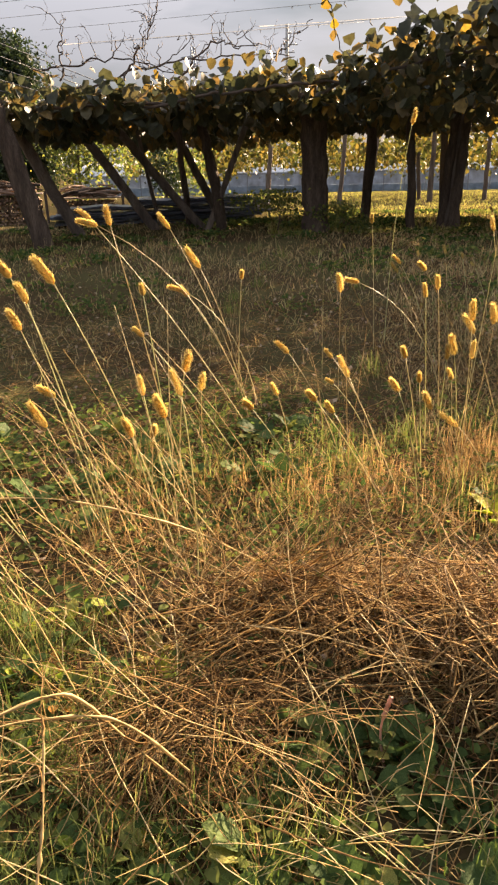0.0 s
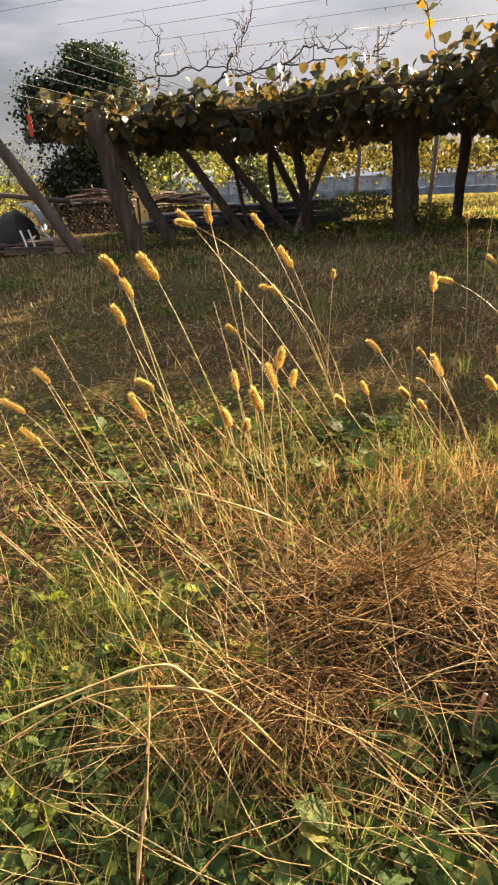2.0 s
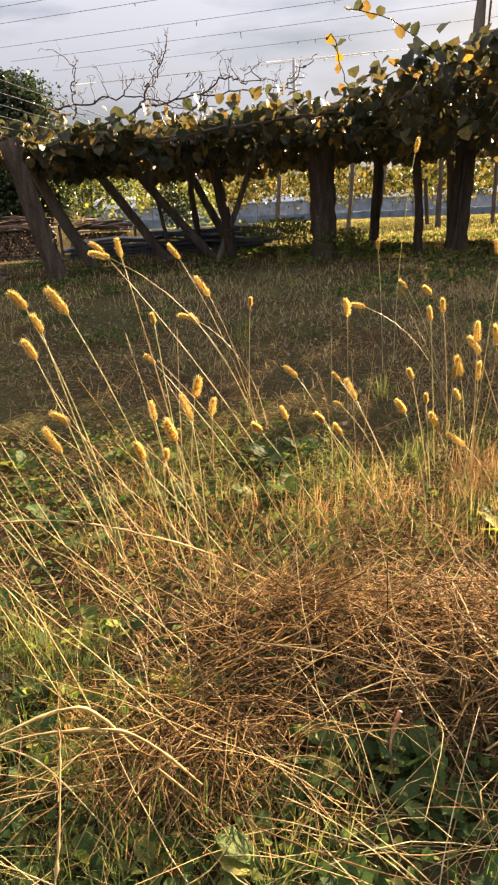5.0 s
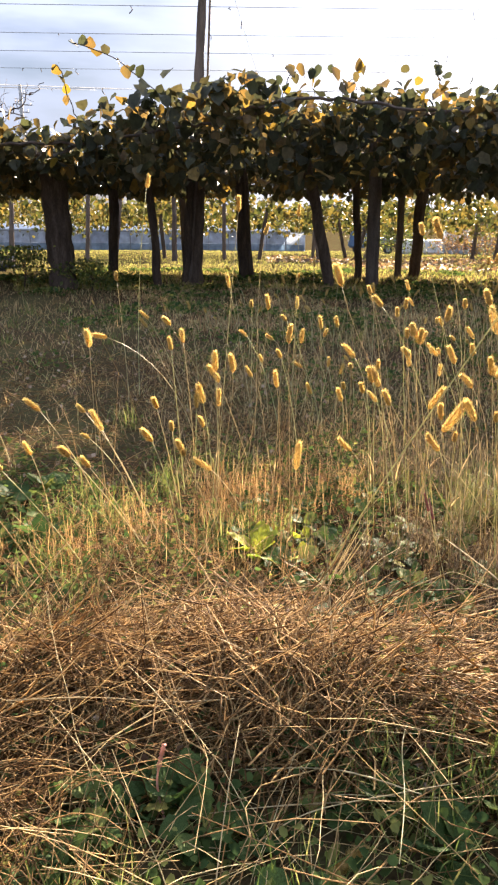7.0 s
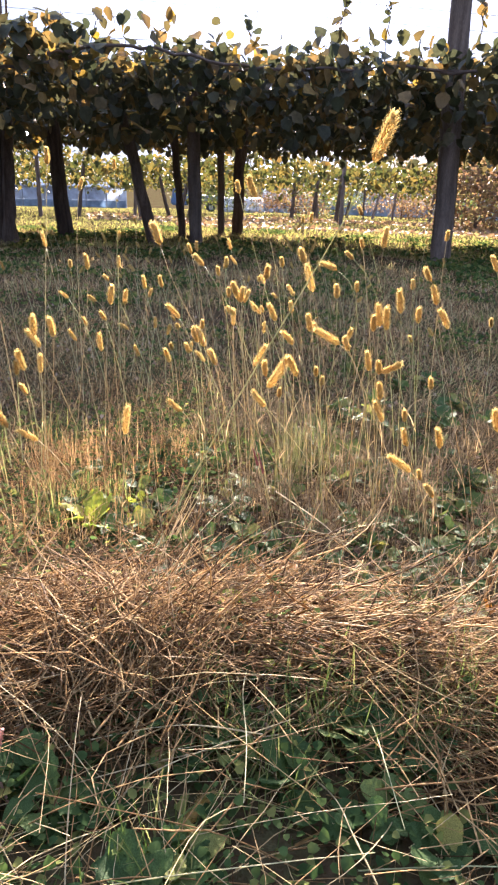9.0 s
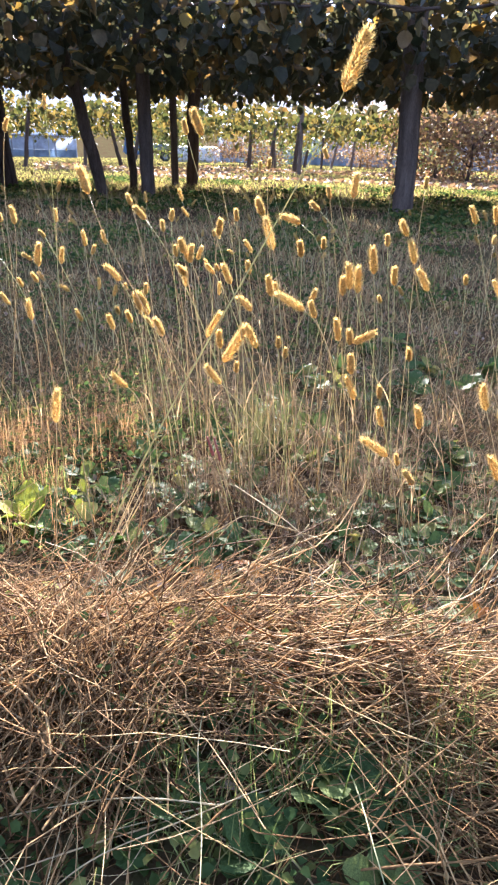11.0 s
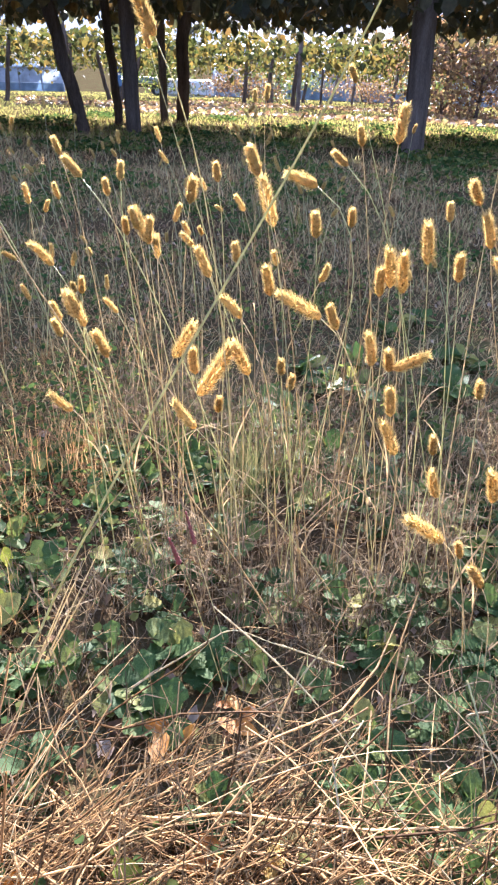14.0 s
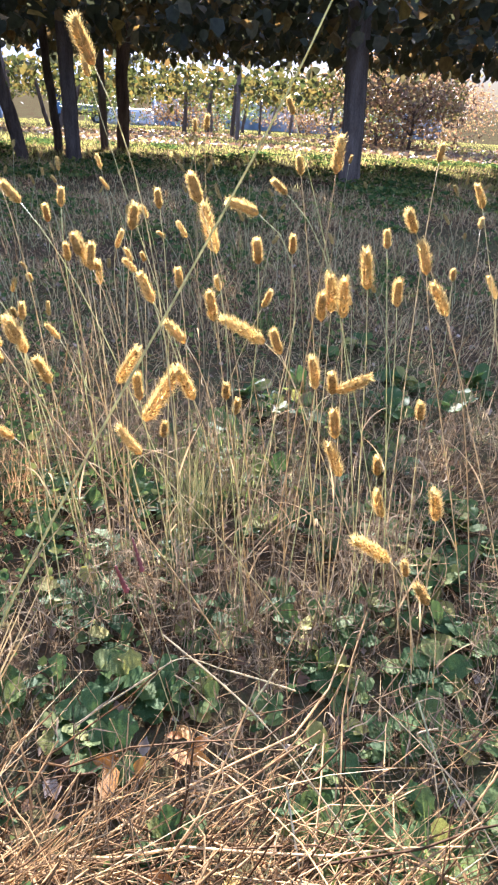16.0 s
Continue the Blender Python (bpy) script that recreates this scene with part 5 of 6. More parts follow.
def build_canopy():
    n = 31000
    u = rnd(n, -5.0, 8.0)
    v = near_edge(u) + 6.6 * RNG.random(n) ** 1.1
    hang = np.abs(RNG.normal(0, 0.15, n))
    z = roof_top(u) + 0.06 * np.sin(u * 5.1 + 1) + 0.05 * np.sin(v * 3.3 + u) - np.minimum(hang * np.where(u < -1.7, 1.7, 2.5), np.interp(u, [-1.7, -0.8], [0.24, 0.66])) + np.clip(RNG.normal(-0.05, 0.09, n), 0, 0.3)
    gap = np.sin(u * 3.7 + 1.3 * np.sin(v * 2.1)) * np.sin(v * 2.9 + 0.7 * u) > 0.78
    keep = ~gap | (RNG.random(n) < 0.3)
    u, v, z = u[keep], v[keep], z[keep]
    n = len(u)
    x, y = U[0] * u + V[0] * v, U[1] * u + V[1] * v
    M = placements(np.stack([x, y, z], -1), rnd(n, 0, 6.28), RNG.normal(-0.7, 0.6, n), RNG.normal(0, 0.5, n), rnd(n, 0.08, 0.15))
    stuff("vine_leaf_roof", scatter(six_leaf_template(), M), M_KIWI, "dense roof of dark green and yellowing kiwi vine leaves", "vine leaves")


LEAVES = [mesh_of("leaf", *wavy(leaf_template("heart"), 20 + i, 0.03), M_KIWI_EDGE) for i in range(4)]


def cane_points(p0, p1, sag, wob, seed, n=16):
    g = np.random.default_rng(seed)
    s = np.linspace(0, 1, n)[:, None]
    a, b = np.array(p0, float), np.array(p1, float)
    w = np.cumsum(g.normal(0, wob, (n, 3)), 0)
    w -= w[:1] + (w[-1:] - w[:1]) * s
    return a + (b - a) * s + np.array([0, 0, 1.0]) * sag * 4 * s * (1 - s) + w


def build_vines():
    """Vines along the front of the leaf roof: canes with single leaves that catch the light."""
    g = np.random.default_rng(17)
    for k, (u0, u1) in enumerate(((-4.8, -3.0), (-3.2, -1.4), (-1.6, 0.2), (0.0, 1.8), (1.6, 3.4), (3.2, 5.6))):
        v0, v1 = float(near_edge(u0)), float(near_edge(u1))
        z0, z1 = float(roof_top(u0)), float(roof_top(u1))
        a, b = uv(u0, v0 + 0.1), uv(u1, v1 + 0.1)
        root = empty("kiwi_vine", Matrix.Translation((a[0], a[1], z0)), "kiwi vine cane with yellowing leaves along the roof edge", "vine", "kiwi vines")
        C = cane_points((0, 0, -0.2), (b[0] - a[0], b[1] - a[1], z1 - z0 - 0.2), 0.03, 0.012, 300 + k, 24)
        tube("cane", C, 0.014, M_TWIG, root, 6)
        for i in range(64):
            s = g.random()
            p = C[int(s * 23)] + np.array([g.normal(0, 0.12), g.normal(0, 0.12), g.uniform(0.04 if k < 2 else -0.25, 0.30)])
            m = Matrix.Translation(p) @ Matrix.Rotation(g.uniform(0, 6.28), 4, "Z") @ Matrix.Rotation(g.normal(-0.9, 0.6), 4, "X") @ Matrix.Rotation(g.normal(0, 0.5), 4, "Y") @ Matrix.Scale(g.uniform(0.07, 0.12), 4)
            part_mesh("leaf", LEAVES[i % 4], root, m=m)
    # upright shoots with a few large leaves above the roof
    for k, (p0, p1, n) in enumerate((((1.72, 7.05, 1.85), (0.95, 7.15, 2.22), 7), ((0.95, 7.1, 1.6), (0.80, 7.1, 2.02), 4), ((2.9, 6.9, 1.8), (3.05, 6.9, 2.1), 4), ((3.5, 6.7, 1.8), (3.65, 6.7, 2.12), 4),
                                     ((4.3, 6.2, 1.85), (4.25, 6.2, 2.15), 4), ((4.9, 5.6, 1.85), (4.85, 5.5, 2.3), 6), ((5.2, 5.3, 1.85), (5.1, 5.2, 2.2), 5), ((6.0, 4.8, 1.9), (5.75, 4.7, 2.3), 7), ((2.5, 7.2, 1.8), (2.75, 7.2, 2.1), 4))):
        root = empty("vine_shoot", Matrix.Translation(p0), "young vine shoot with backlit leaves above the roof", "vine", "vine shoots")
        C = cane_points((0, 0, 0), np.array(p1) - np.array(p0), 0.03, 0.015, 400 + k, 12)
        tube("cane", C, 0.005, M_TWIG, root, 5)
        n = n * 3 // 2
        for i in range(n):
            p = C[11 - i * 9 // n]
            m = Matrix.Translation(p) @ Matrix.Rotation(g.uniform(0, 6.28), 4, "Z") @ Matrix.Rotation(g.normal(0.3, 0.8), 4, "X") @ Matrix.Rotation(g.normal(0, 0.6), 4, "Y") @ Matrix.Scale(g.uniform(0.065, 0.115), 4)
            part_mesh("leaf", LEAVES[i % 4], root, m=m)


def bare_vine(name, p0, p1, sag, seed, r=0.011, twigs=9, label="bare brown vine branch with many twigs against the sky"):
    g = np.random.default_rng(seed)
    root = empty(name, Matrix.Translation(p0), label, "vine", "bare vines")
    C = cane_points((0, 0, 0), np.array(p1) - np.array(p0), sag, 0.02, seed, 26)
    tube("branch", C, np.linspace(r, r * 0.4, 26), M_TWIG, root, 6)
    for i in range(twigs):
        q = C[int(g.integers(3, 25))]
        d = g.normal(0, 1, 3)
        d[2] = abs(d[2]) * 0.9 + 0.25
        d /= np.linalg.norm(d)
        L = g.uniform(0.12, 0.38)
        T = cane_points(q, q + d * L, g.uniform(-0.03, 0.05), 0.018, seed * 31 + i, 10)
        tw = tube("twig", T, np.linspace(r * 0.45, r * 0.15, 10), M_TWIG, root, 5)
        for j in range(2):
            q2 = T[int(g.integers(3, 9))]
            d2 = d + g.normal(0, 0.8, 3)
            d2 /= np.linalg.norm(d2)
            tube("side_twig", cane_points(q2, q2 + d2 * L * 0.45, 0.01, 0.008, seed * 77 + i * 3 + j, 7), np.linspace(r * 0.22, r * 0.1, 7), M_TWIG, tw, 4)


build_canopy()
build_vines()
bare_vine("bare_vine", (-1.95, 7.3, 1.55), (-0.55, 7.5, 1.45), 0.10, 51)
bare_vine("bare_vine", (-1.6, 7.35, 1.38), (0.5, 7.7, 1.66), 0.05, 52, 0.013, 10)
bare_vine("bare_vine", (-1.1, 7.4, 1.45), (-0.75, 7.5, 2.1), 0.02, 53, 0.012, 8)
bare_vine("bare_vine", (-1.7, 7.3, 1.45), (-1.62, 7.3, 1.95), 0.02, 54, 0.010, 6)
bare_vine("bare_vine", (-0.7, 7.45, 1.42), (0.2, 7.6, 1.75), 0.04, 55, 0.012, 8)
bare_vine("bare_vine", (0.1, 7.6, 1.5), (0.72, 7.6, 1.95), 0.06, 56, 0.009, 5)

# ---- wires over the roof ----


def wire(name, a, b, r, sag, label, clips=0, seed=0, group="overhead wires"):
    root = empty(name, Matrix.Translation(a), label, "wire", group)
    d = np.array(b) - np.array(a)
    tube("strand", cane_points((0, 0, 0), d, -sag, 0, 1, 20), r, M_WIRE, root, 4)
    g = np.random.default_rng(seed)
    C = cane_points((0, 0, 0), d, -sag, 0, 1, 60)
    for _ in range(clips):
        p = C[int(g.integers(4, 56))]
        L = g.uniform(0.03, 0.10)
        tube("clip", [p, p + np.array([g.normal(0, 0.015), 0, -L * 0.5]), p + np.array([g.normal(0, 0.02), 0, -L])], 0.006, M_TWIG, root, 4)


for i, v in enumerate((7.75, 8.1, 8.8, 9.55, 10.9, 12.0, 13.3, 15.2)):
    a, b = uv(-9.0, v), uv(9.0, v)
    wire("overhead_wire", (*a, 3.2), (*b, 3.2), 0.0034, 0.03, "thin grey wire stretched over the orchard", 7, 70 + i)
for i, (u, w) in enumerate(((-2.4, -1.2), (-0.2, 0.4), (1.3, 1.1), (2.9, 2.1), (-4.6, -3.0))):
    a, b = uv(u, 7.2), uv(w, 15.5)
    wire("cross_wire", (*a, 3.0 if i % 2 else 1.9), (*b, 3.2), 0.0028, 0.0, "thin slack cross wire over the orchard", 3, 90 + i)
for i in range(6):
    wire("pale_string", (-2.62 + 0.10 * i, 5.9 + 0.10 * i, 1.36 + 0.07 * i), (-1.95 + 0.13 * i, 6.9 + 0.06 * i, 1.22 + 0.04 * i), 0.0035, 0.0, "pale string tied across the roof's corner", 0, 0, "pale strings")


def red_tag():
    root = empty("red_tag", Matrix.Translation((-2.52, 6.07, 1.02)), "small red plastic tag hanging from a string", "tag")
    part("strip", box_bm(0.035, 0.008, 0.17, 0.003, (0, 0, 0.10)), M_TAGRED, root)
    tube("string", [(0, 0, 0.18), (0.01, 0.0, 0.24), (0.0, 0.0, 0.36)], 0.003, M_WIRE, root, 4)


red_tag()

# ---- farmyard at the far end ----


def leafy(name, x, y, base, height, width, n, leaf, material, label, category, trunk_r=0.08, seed=1, template=None, lobes=9, low=0.12):
    """A tree or shrub: forked tapered stems and an uneven crown of many leaves gathered in clumps."""
    g = np.random.default_rng(seed)
    root = empty(name, Matrix.Translation((x, y, base - float(fall(x, y)))), label, category)
    tips = []
    tube("trunk", cane_points((0, 0, -0.1), (0.05, 0, height * 0.55), 0, trunk_r * 0.25, seed, 10), np.linspace(trunk_r, trunk_r * 0.45, 10), M_BARK, root, 9)
    for i in range(lobes):
        a = i * 2.4 + g.uniform(-0.4, 0.4)
        h = height * g.uniform(low + 0.08, 0.92)
        rr = width / 2 * math.sqrt(max(0.05, 1 - ((h / height - 0.5) / 0.52) ** 2)) * g.uniform(0.45, 0.95)
        tip = np.array([rr * math.cos(a), rr * math.sin(a), h])
        st = np.array([0.03, 0, min(h * 0.6, height * 0.5)])
        tube("limb", cane_points(st, tip, 0.05, trunk_r * 0.12, seed * 9 + i, 8), np.linspace(trunk_r * 0.4, trunk_r * 0.1, 8), M_BARK, root, 6)
        tips.append(tip)
    tips = np.array(tips + [[0, 0, height * 0.93], [0, 0, height * 0.6]])
    k = g.integers(0, len(tips), n)
    sub = tips[k] + g.normal(0, 1, (n, 3)) * np.array([width, width, height * 0.8]) * (0.15 if lobes < 20 else 0.085)
    sub[:, 2] = np.clip(sub[:, 2], height * low, height * 1.02)
    M = placements(sub, g.uniform(0, 6.28, n), g.normal(-0.5, 0.7, n), g.normal(0, 0.6, n), g.uniform(0.6, 1.2, n) * leaf)
    v, f = scatter(template or small_leaf_template(), M)
    part_mesh("crown", mesh_of("crown", v, f, material), root)
    return root


leafy("evergreen_tree", -4.95, 15.2, 0.0, 3.35, 2.45, 52000, 0.08, M_TREE, "dark green round evergreen tree behind a woodpile", "tree", 0.10, 3, lobes=30, low=0.06)
leafy("garden_shrub", -2.85, 12.7, 0.0, 1.95, 1.45, 5200, 0.065, M_SHRUB, "light yellow-green leafy shrub beside a woodpile", "shrub", 0.03, 4, low=0.08)
leafy("garden_shrub", -1.2, 14.2, 0.0, 1.1, 1.3, 1500, 0.06, M_SHRUB, "low yellowing shrub beyond the braces", "shrub", 0.025, 5, low=0.05)
leafy("dark_shrub", -1.3, 12.0, 0.0, 1.0, 0.5, 1200, 0.05, M_TREE, "small dark clipped shrub in the yard", "shrub", 0.03, 6, low=0.4)
for k, (bx, by, bh) in enumerate(((-6.0, 13.0, 1.5), (-5.6, 11.6, 0.9), (-7.6, 15.5, 1.8), (-8.3, 19.0, 2.2))):
    leafy("bare_shrub", bx, by, 0.0, bh, bh, 900, 0.045, M_SHRUB, "thin twiggy shrub with few pale leaves", "shrub", 0.03, 8 + 5 * k, low=0.15, lobes=14)
leafy("low_weed_bush", 0.35, 7.6, 0.0, 0.42, 0.8, 1300, 0.035, M_SHRUB, "low green weeds round a vine trunk", "weeds", 0.01, 9, low=0.03)
leafy("low_weed_bush", 1.0, 7.3, 0.0, 0.30, 0.6, 900, 0.035, M_SHRUB, "low green weeds round a vine trunk", "weeds", 0.01, 10, low=0.03)


def woodpile(x, y, turn, length, rows, label, seed, log=0.055):
    g = np.random.default_rng(seed)
    root = empty("woodpile", far_pose(x, y, turn), label, "woodpile", "woodpiles")
    meshes = []
    for i in range(4):
        P = np.stack([np.linspace(-0.15, 0.15, 5), g.normal(0, 0.004, 5), g.normal(0, 0.004, 5)], -1)
        v, f = tube_arrays(np.stack([P[:, 1], P[:, 0], P[:, 2]], -1), log * 0.5 * (1 + g.normal(0, 0.06, 5)), 7, g.uniform(0.6, 0.9))
        meshes.append(mesh_of("split_log", v, f, M_LOG))
    for r in range(rows):
        n = int(length / (log * 1.12))
        for i in range(n):
            m = Matrix.Translation((-length / 2 + (i + 0.5 + 0.5 * (r % 2)) * log * 1.1, g.normal(0, 0.02), log * 0.42 + r * log * 0.76)) @ Matrix.Rotation(g.uniform(0, 6.28), 4, "Y") @ Matrix.Scale(g.uniform(0.85, 1.15), 4)
            part_mesh("split_log", meshes[int(g.integers(0, 4))], root, m=m)
    top = rows * log * 0.76 + 0.03
    part("cover_sheet", box_bm(length * 1.05, 0.42, 0.015, 0.004, (0, 0, top + 0.01)), M_TIN, root, "rusty sheet covering the pile")
    for i in range(34):
        a, L = g.normal(0, 0.35), g.uniform(0.3, 0.55) * length
        c = np.array([g.uniform(-0.35, 0.35) * length, g.normal(-0.1, 0.1), top + 0.03 + 0.14 * g.random() ** 2])
        d = np.array([math.cos(a), math.sin(a), g.normal(0, 0.06)]) * L
        tube("branch", cane_points(c - d / 2, c + d / 2, 0.02, 0.006, seed * 50 + i, 6), g.uniform(0.008, 0.02), M_LOG if i % 2 else M_BARK, root, 5)
    for s in (-1, 1):
        part("stake", box_bm(0.04, 0.04, top + 0.05, 0.006, (s * (length / 2 + 0.06), -0.1, (top + 0.05) / 2)), M_POST, root)


woodpile(-3.45, 10.5, 0.25, 1.05, 9, "stack of split firewood under a rusty sheet", 5)
woodpile(-2.30, 11.0, 0.1, 0.85, 7, "low stack of pale split firewood", 6)


def sheet_pile(x, y, turn, n, label, seed):
    g = np.random.default_rng(seed)
    root = empty("sheet_pile", far_pose(x, y, turn), label, "pile", "piles of sheets")
    z = 0.02
    for i in range(n):
        w, d, t = g.uniform(0.7, 1.1), g.uniform(0.4, 0.6), g.uniform(0.015, 0.03)
        k = 9
        X, Y = np.meshgrid(np.linspace(-w / 2, w / 2, k), np.linspace(-d / 2, d / 2, 5))
        Z = 0.012 * np.sin(X * g.uniform(5, 12) + g.uniform(0, 6)) + 0.008 * np.sin(Y * 11 + i)
        ox, oy = g.normal(0, 0.05, 2)
        top = np.stack([X + ox, Y + oy, Z + z + t], -1).reshape(-1, 3)
        low = top - np.array([0, 0, t])
        a = np.array([[r * k + c, r * k + c + 1, (r + 1) * k + c + 1, (r + 1) * k + c] for r in range(4) for c in range(k - 1)])
        edge = [c for c in range(k - 1)]
        m = len(top)
        rim = [[c + m, c + 1 + m, c + 1, c] for c in edge] + [[4 * k + c, 4 * k + c + 1, 4 * k + c + 1 + m, 4 * k + c + m] for c in edge]
        rim += [[r * k, (r + 1) * k, (r + 1) * k + m, r * k + m] for r in range(4)] + [[r * k + k - 1 + m, (r + 1) * k + k - 1 + m, (r + 1) * k + k - 1, r * k + k - 1] for r in range(4)]
        part_mesh("sheet", mesh_of("sheet", np.concatenate([top, low]), np.concatenate([a, a[:, ::-1] + m, np.array(rim)]), M_TARP, smooth=False), root)
        z += t + 0.012
    return root


sheet_pile(-1.0, 9.5, 0.1, 8, "pile of folded dark plastic sheets on the ground", 2)
sheet_pile(-0.2, 9.6, -0.15, 9, "pile of folded dark plastic sheets on the ground", 3)
sheet_pile(-1.9, 9.4, 0.2, 6, "pile of folded dark plastic sheets on the ground", 4)


def farm_cart():
    """A small parked carrier: black domed engine cover, curved blue-grey side panel, low frame, track and struts."""
    root = empty("farm_carrier", Matrix.Translation((-3.18, 7.0, 0)) @ Matrix.Rotation(0.2, 4, "Z"), "small parked farm carrier with black engine cover and blue-grey panel", "vehicle")
    bm = bmesh.new()
    bmesh.ops.create_uvsphere(bm, u_segments=20, v_segments=12, radius=1.0)
    for vtx in bm.verts:
        c = vtx.co
        c.z = max(c.z, -0.25)
        vtx.co = Vector((-0.04 + 0.23 * c.x * (1 - 0.15 * c.z), 0.24 * c.y, 0.14 + 0.28 * c.z + 0.012 * math.sin(9 * c.x)))
    part("engine_cover", bm, M_RUBBER, root, "black rounded engine cover")
    bm = bmesh.new()
    k = 9
    rows = [[bm.verts.new((0.06 + 0.20 * math.sin(1.5 * i / k) + d, -0.26 + d + 0.40 * q, 0.08 + 0.40 * math.cos(1.35 * i / k) ** 0.7)) for i in range(k + 1)] for q in (0, 0.5, 1) for d in (0, 0.014)]
    outer, inner = rows[1::2], rows[0::2]
    for side in (outer, inner):
        for a, b in zip(side, side[1:]):
            for i in range(k):
                bm.faces.new((a[i], a[i + 1], b[i + 1], b[i]))
    for a, b in ((outer[0], inner[0]), (outer[2], inner[2])):
        for i in range(k):
            bm.faces.new((a[i], a[i + 1], b[i + 1], b[i]))
    bmesh.ops.recalc_face_normals(bm, faces=bm.faces)
    part("side_panel", bm, M_CARTPANEL, root, "faded blue-grey side panel")
    part("bed", box_bm(0.86, 0.52, 0.04, 0.012, (-0.02, 0.02, 0.10)), M_CARTMETAL, root)
    for y in (-0.2, 0.22):
        bm = box_bm(0.7, 0.12, 0.10, 0.045, (-0.02, y, 0.05))
        tr = part("track", bm, M_RUBBER, root, "black rubber track")
        for q in range(4):
            bm = bmesh.new()
            bmesh.ops.create_cone(bm, cap_ends=True, segments=12, radius1=0.032, radius2=0.03, depth=0.02)
            bmesh.ops.rotate(bm, cent=(0, 0, 0), matrix=Matrix.Rotation(radians(90), 3, "X"), verts=bm.verts)
            bmesh.ops.translate(bm, vec=(-0.26 + 0.16 * q, y - 0.066, 0.05), verts=bm.verts)
            part("roller", bm, M_CARTMETAL, tr)
    for x in (0.12, 0.2):
        tube("strut", [(x, -0.30, 0.02), (x - 0.02, -0.30, 0.13), (x - 0.05, -0.30, 0.24)], 0.010, M_WHITEPAINT, root, 6, "pale strut")
    tube("handle", [(0.2, -0.2, 0.26), (0.32, -0.2, 0.16), (0.40, -0.2, 0.05)], 0.010, M_WHITEPAINT, root, 6)


farm_cart()


def yard_timber():
    """Loose planks on the ground, a dark beam on trestles and a white sheet beside the carrier."""
    g = np.random.default_rng(23)
    for i in range(7):
        root = part("plank", box_bm(g.uniform(0.6, 0.9), g.uniform(0.07, 0.11), 0.022, 0.004), M_LOG if i % 3 else M_POST, None)
        root.matrix_basis = Matrix.Translation((-2.95 + g.normal(0, 0.12), 6.72 + 0.05 * (i % 3), 0.02 + 0.024 * (i // 3))) @ Matrix.Rotation(g.normal(0.1, 0.12), 4, "Z")
        tagged(root, "weathered plank lying in a loose pile", "plank", "planks")
    root = empty("beam_on_trestles", Matrix.Translation((-3.45, 7.6, 0)), "dark beam laid across two short trestles", "beam")
    tube("beam", [(-0.75, 0, 0.62), (0.0, 0, 0.54), (0.62, 0, 0.46)], 0.028, M_CARTMETAL, root, 8)
    for x, z in ((-0.5, 0.57), (0.45, 0.46)):
        for d in (-0.09, 0.09):
            tube("leg", [(x + d, d, 0.0), (x + d * 0.5, d * 0.5, z * 0.5), (x, 0, z)], 0.014, M_POST, root, 6)
    bm = bmesh.new()
    bmesh.ops.create_grid(bm, x_segments=14, y_segments=10, size=0.5)
    for vtx in bm.verts:
        c = vtx.co
        c.z = 0.12 * math.exp(-((c.x / 0.42) ** 4 + (c.y / 0.42) ** 4)) + 0.018 * math.sin(c.x * 17 + 2 * math.sin(c.y * 9)) + 0.02
        c.x, c.y = c.x * 0.75, c.y * 0.6
    bmesh.ops.solidify(bm, geom=list(bm.faces), thickness=0.006)
    sheet = part("white_sheet", bm, M_WHITEPAINT, None)
    sheet.matrix_basis = Matrix.Translation((-3.78, 7.0, 0.0))
    tagged(sheet, "crumpled white plastic sheet over a low heap", "sheet")


yard_timber()


def crate():
    root = empty("crate", Matrix.Translation((-2.58, 6.72, 0)) @ Matrix.Rotation(0.3, 4, "Z"), "small tan wooden crate on the ground", "crate")
    for z in (0.05, 0.12):
        for s in (-1, 1):
            part("slat", box_bm(0.26, 0.012, 0.055, 0.003, (0, s * 0.09, z)), M_CRATE, root)
            part("slat", box_bm(0.012, 0.168, 0.055, 0.003, (s * 0.123, 0, z)), M_CRATE, root)
    part("bottom", box_bm(0.24, 0.166, 0.012, 0.003, (0, 0, 0.018)), M_CRATE, root)


crate()

# ---- beyond the orchard ----


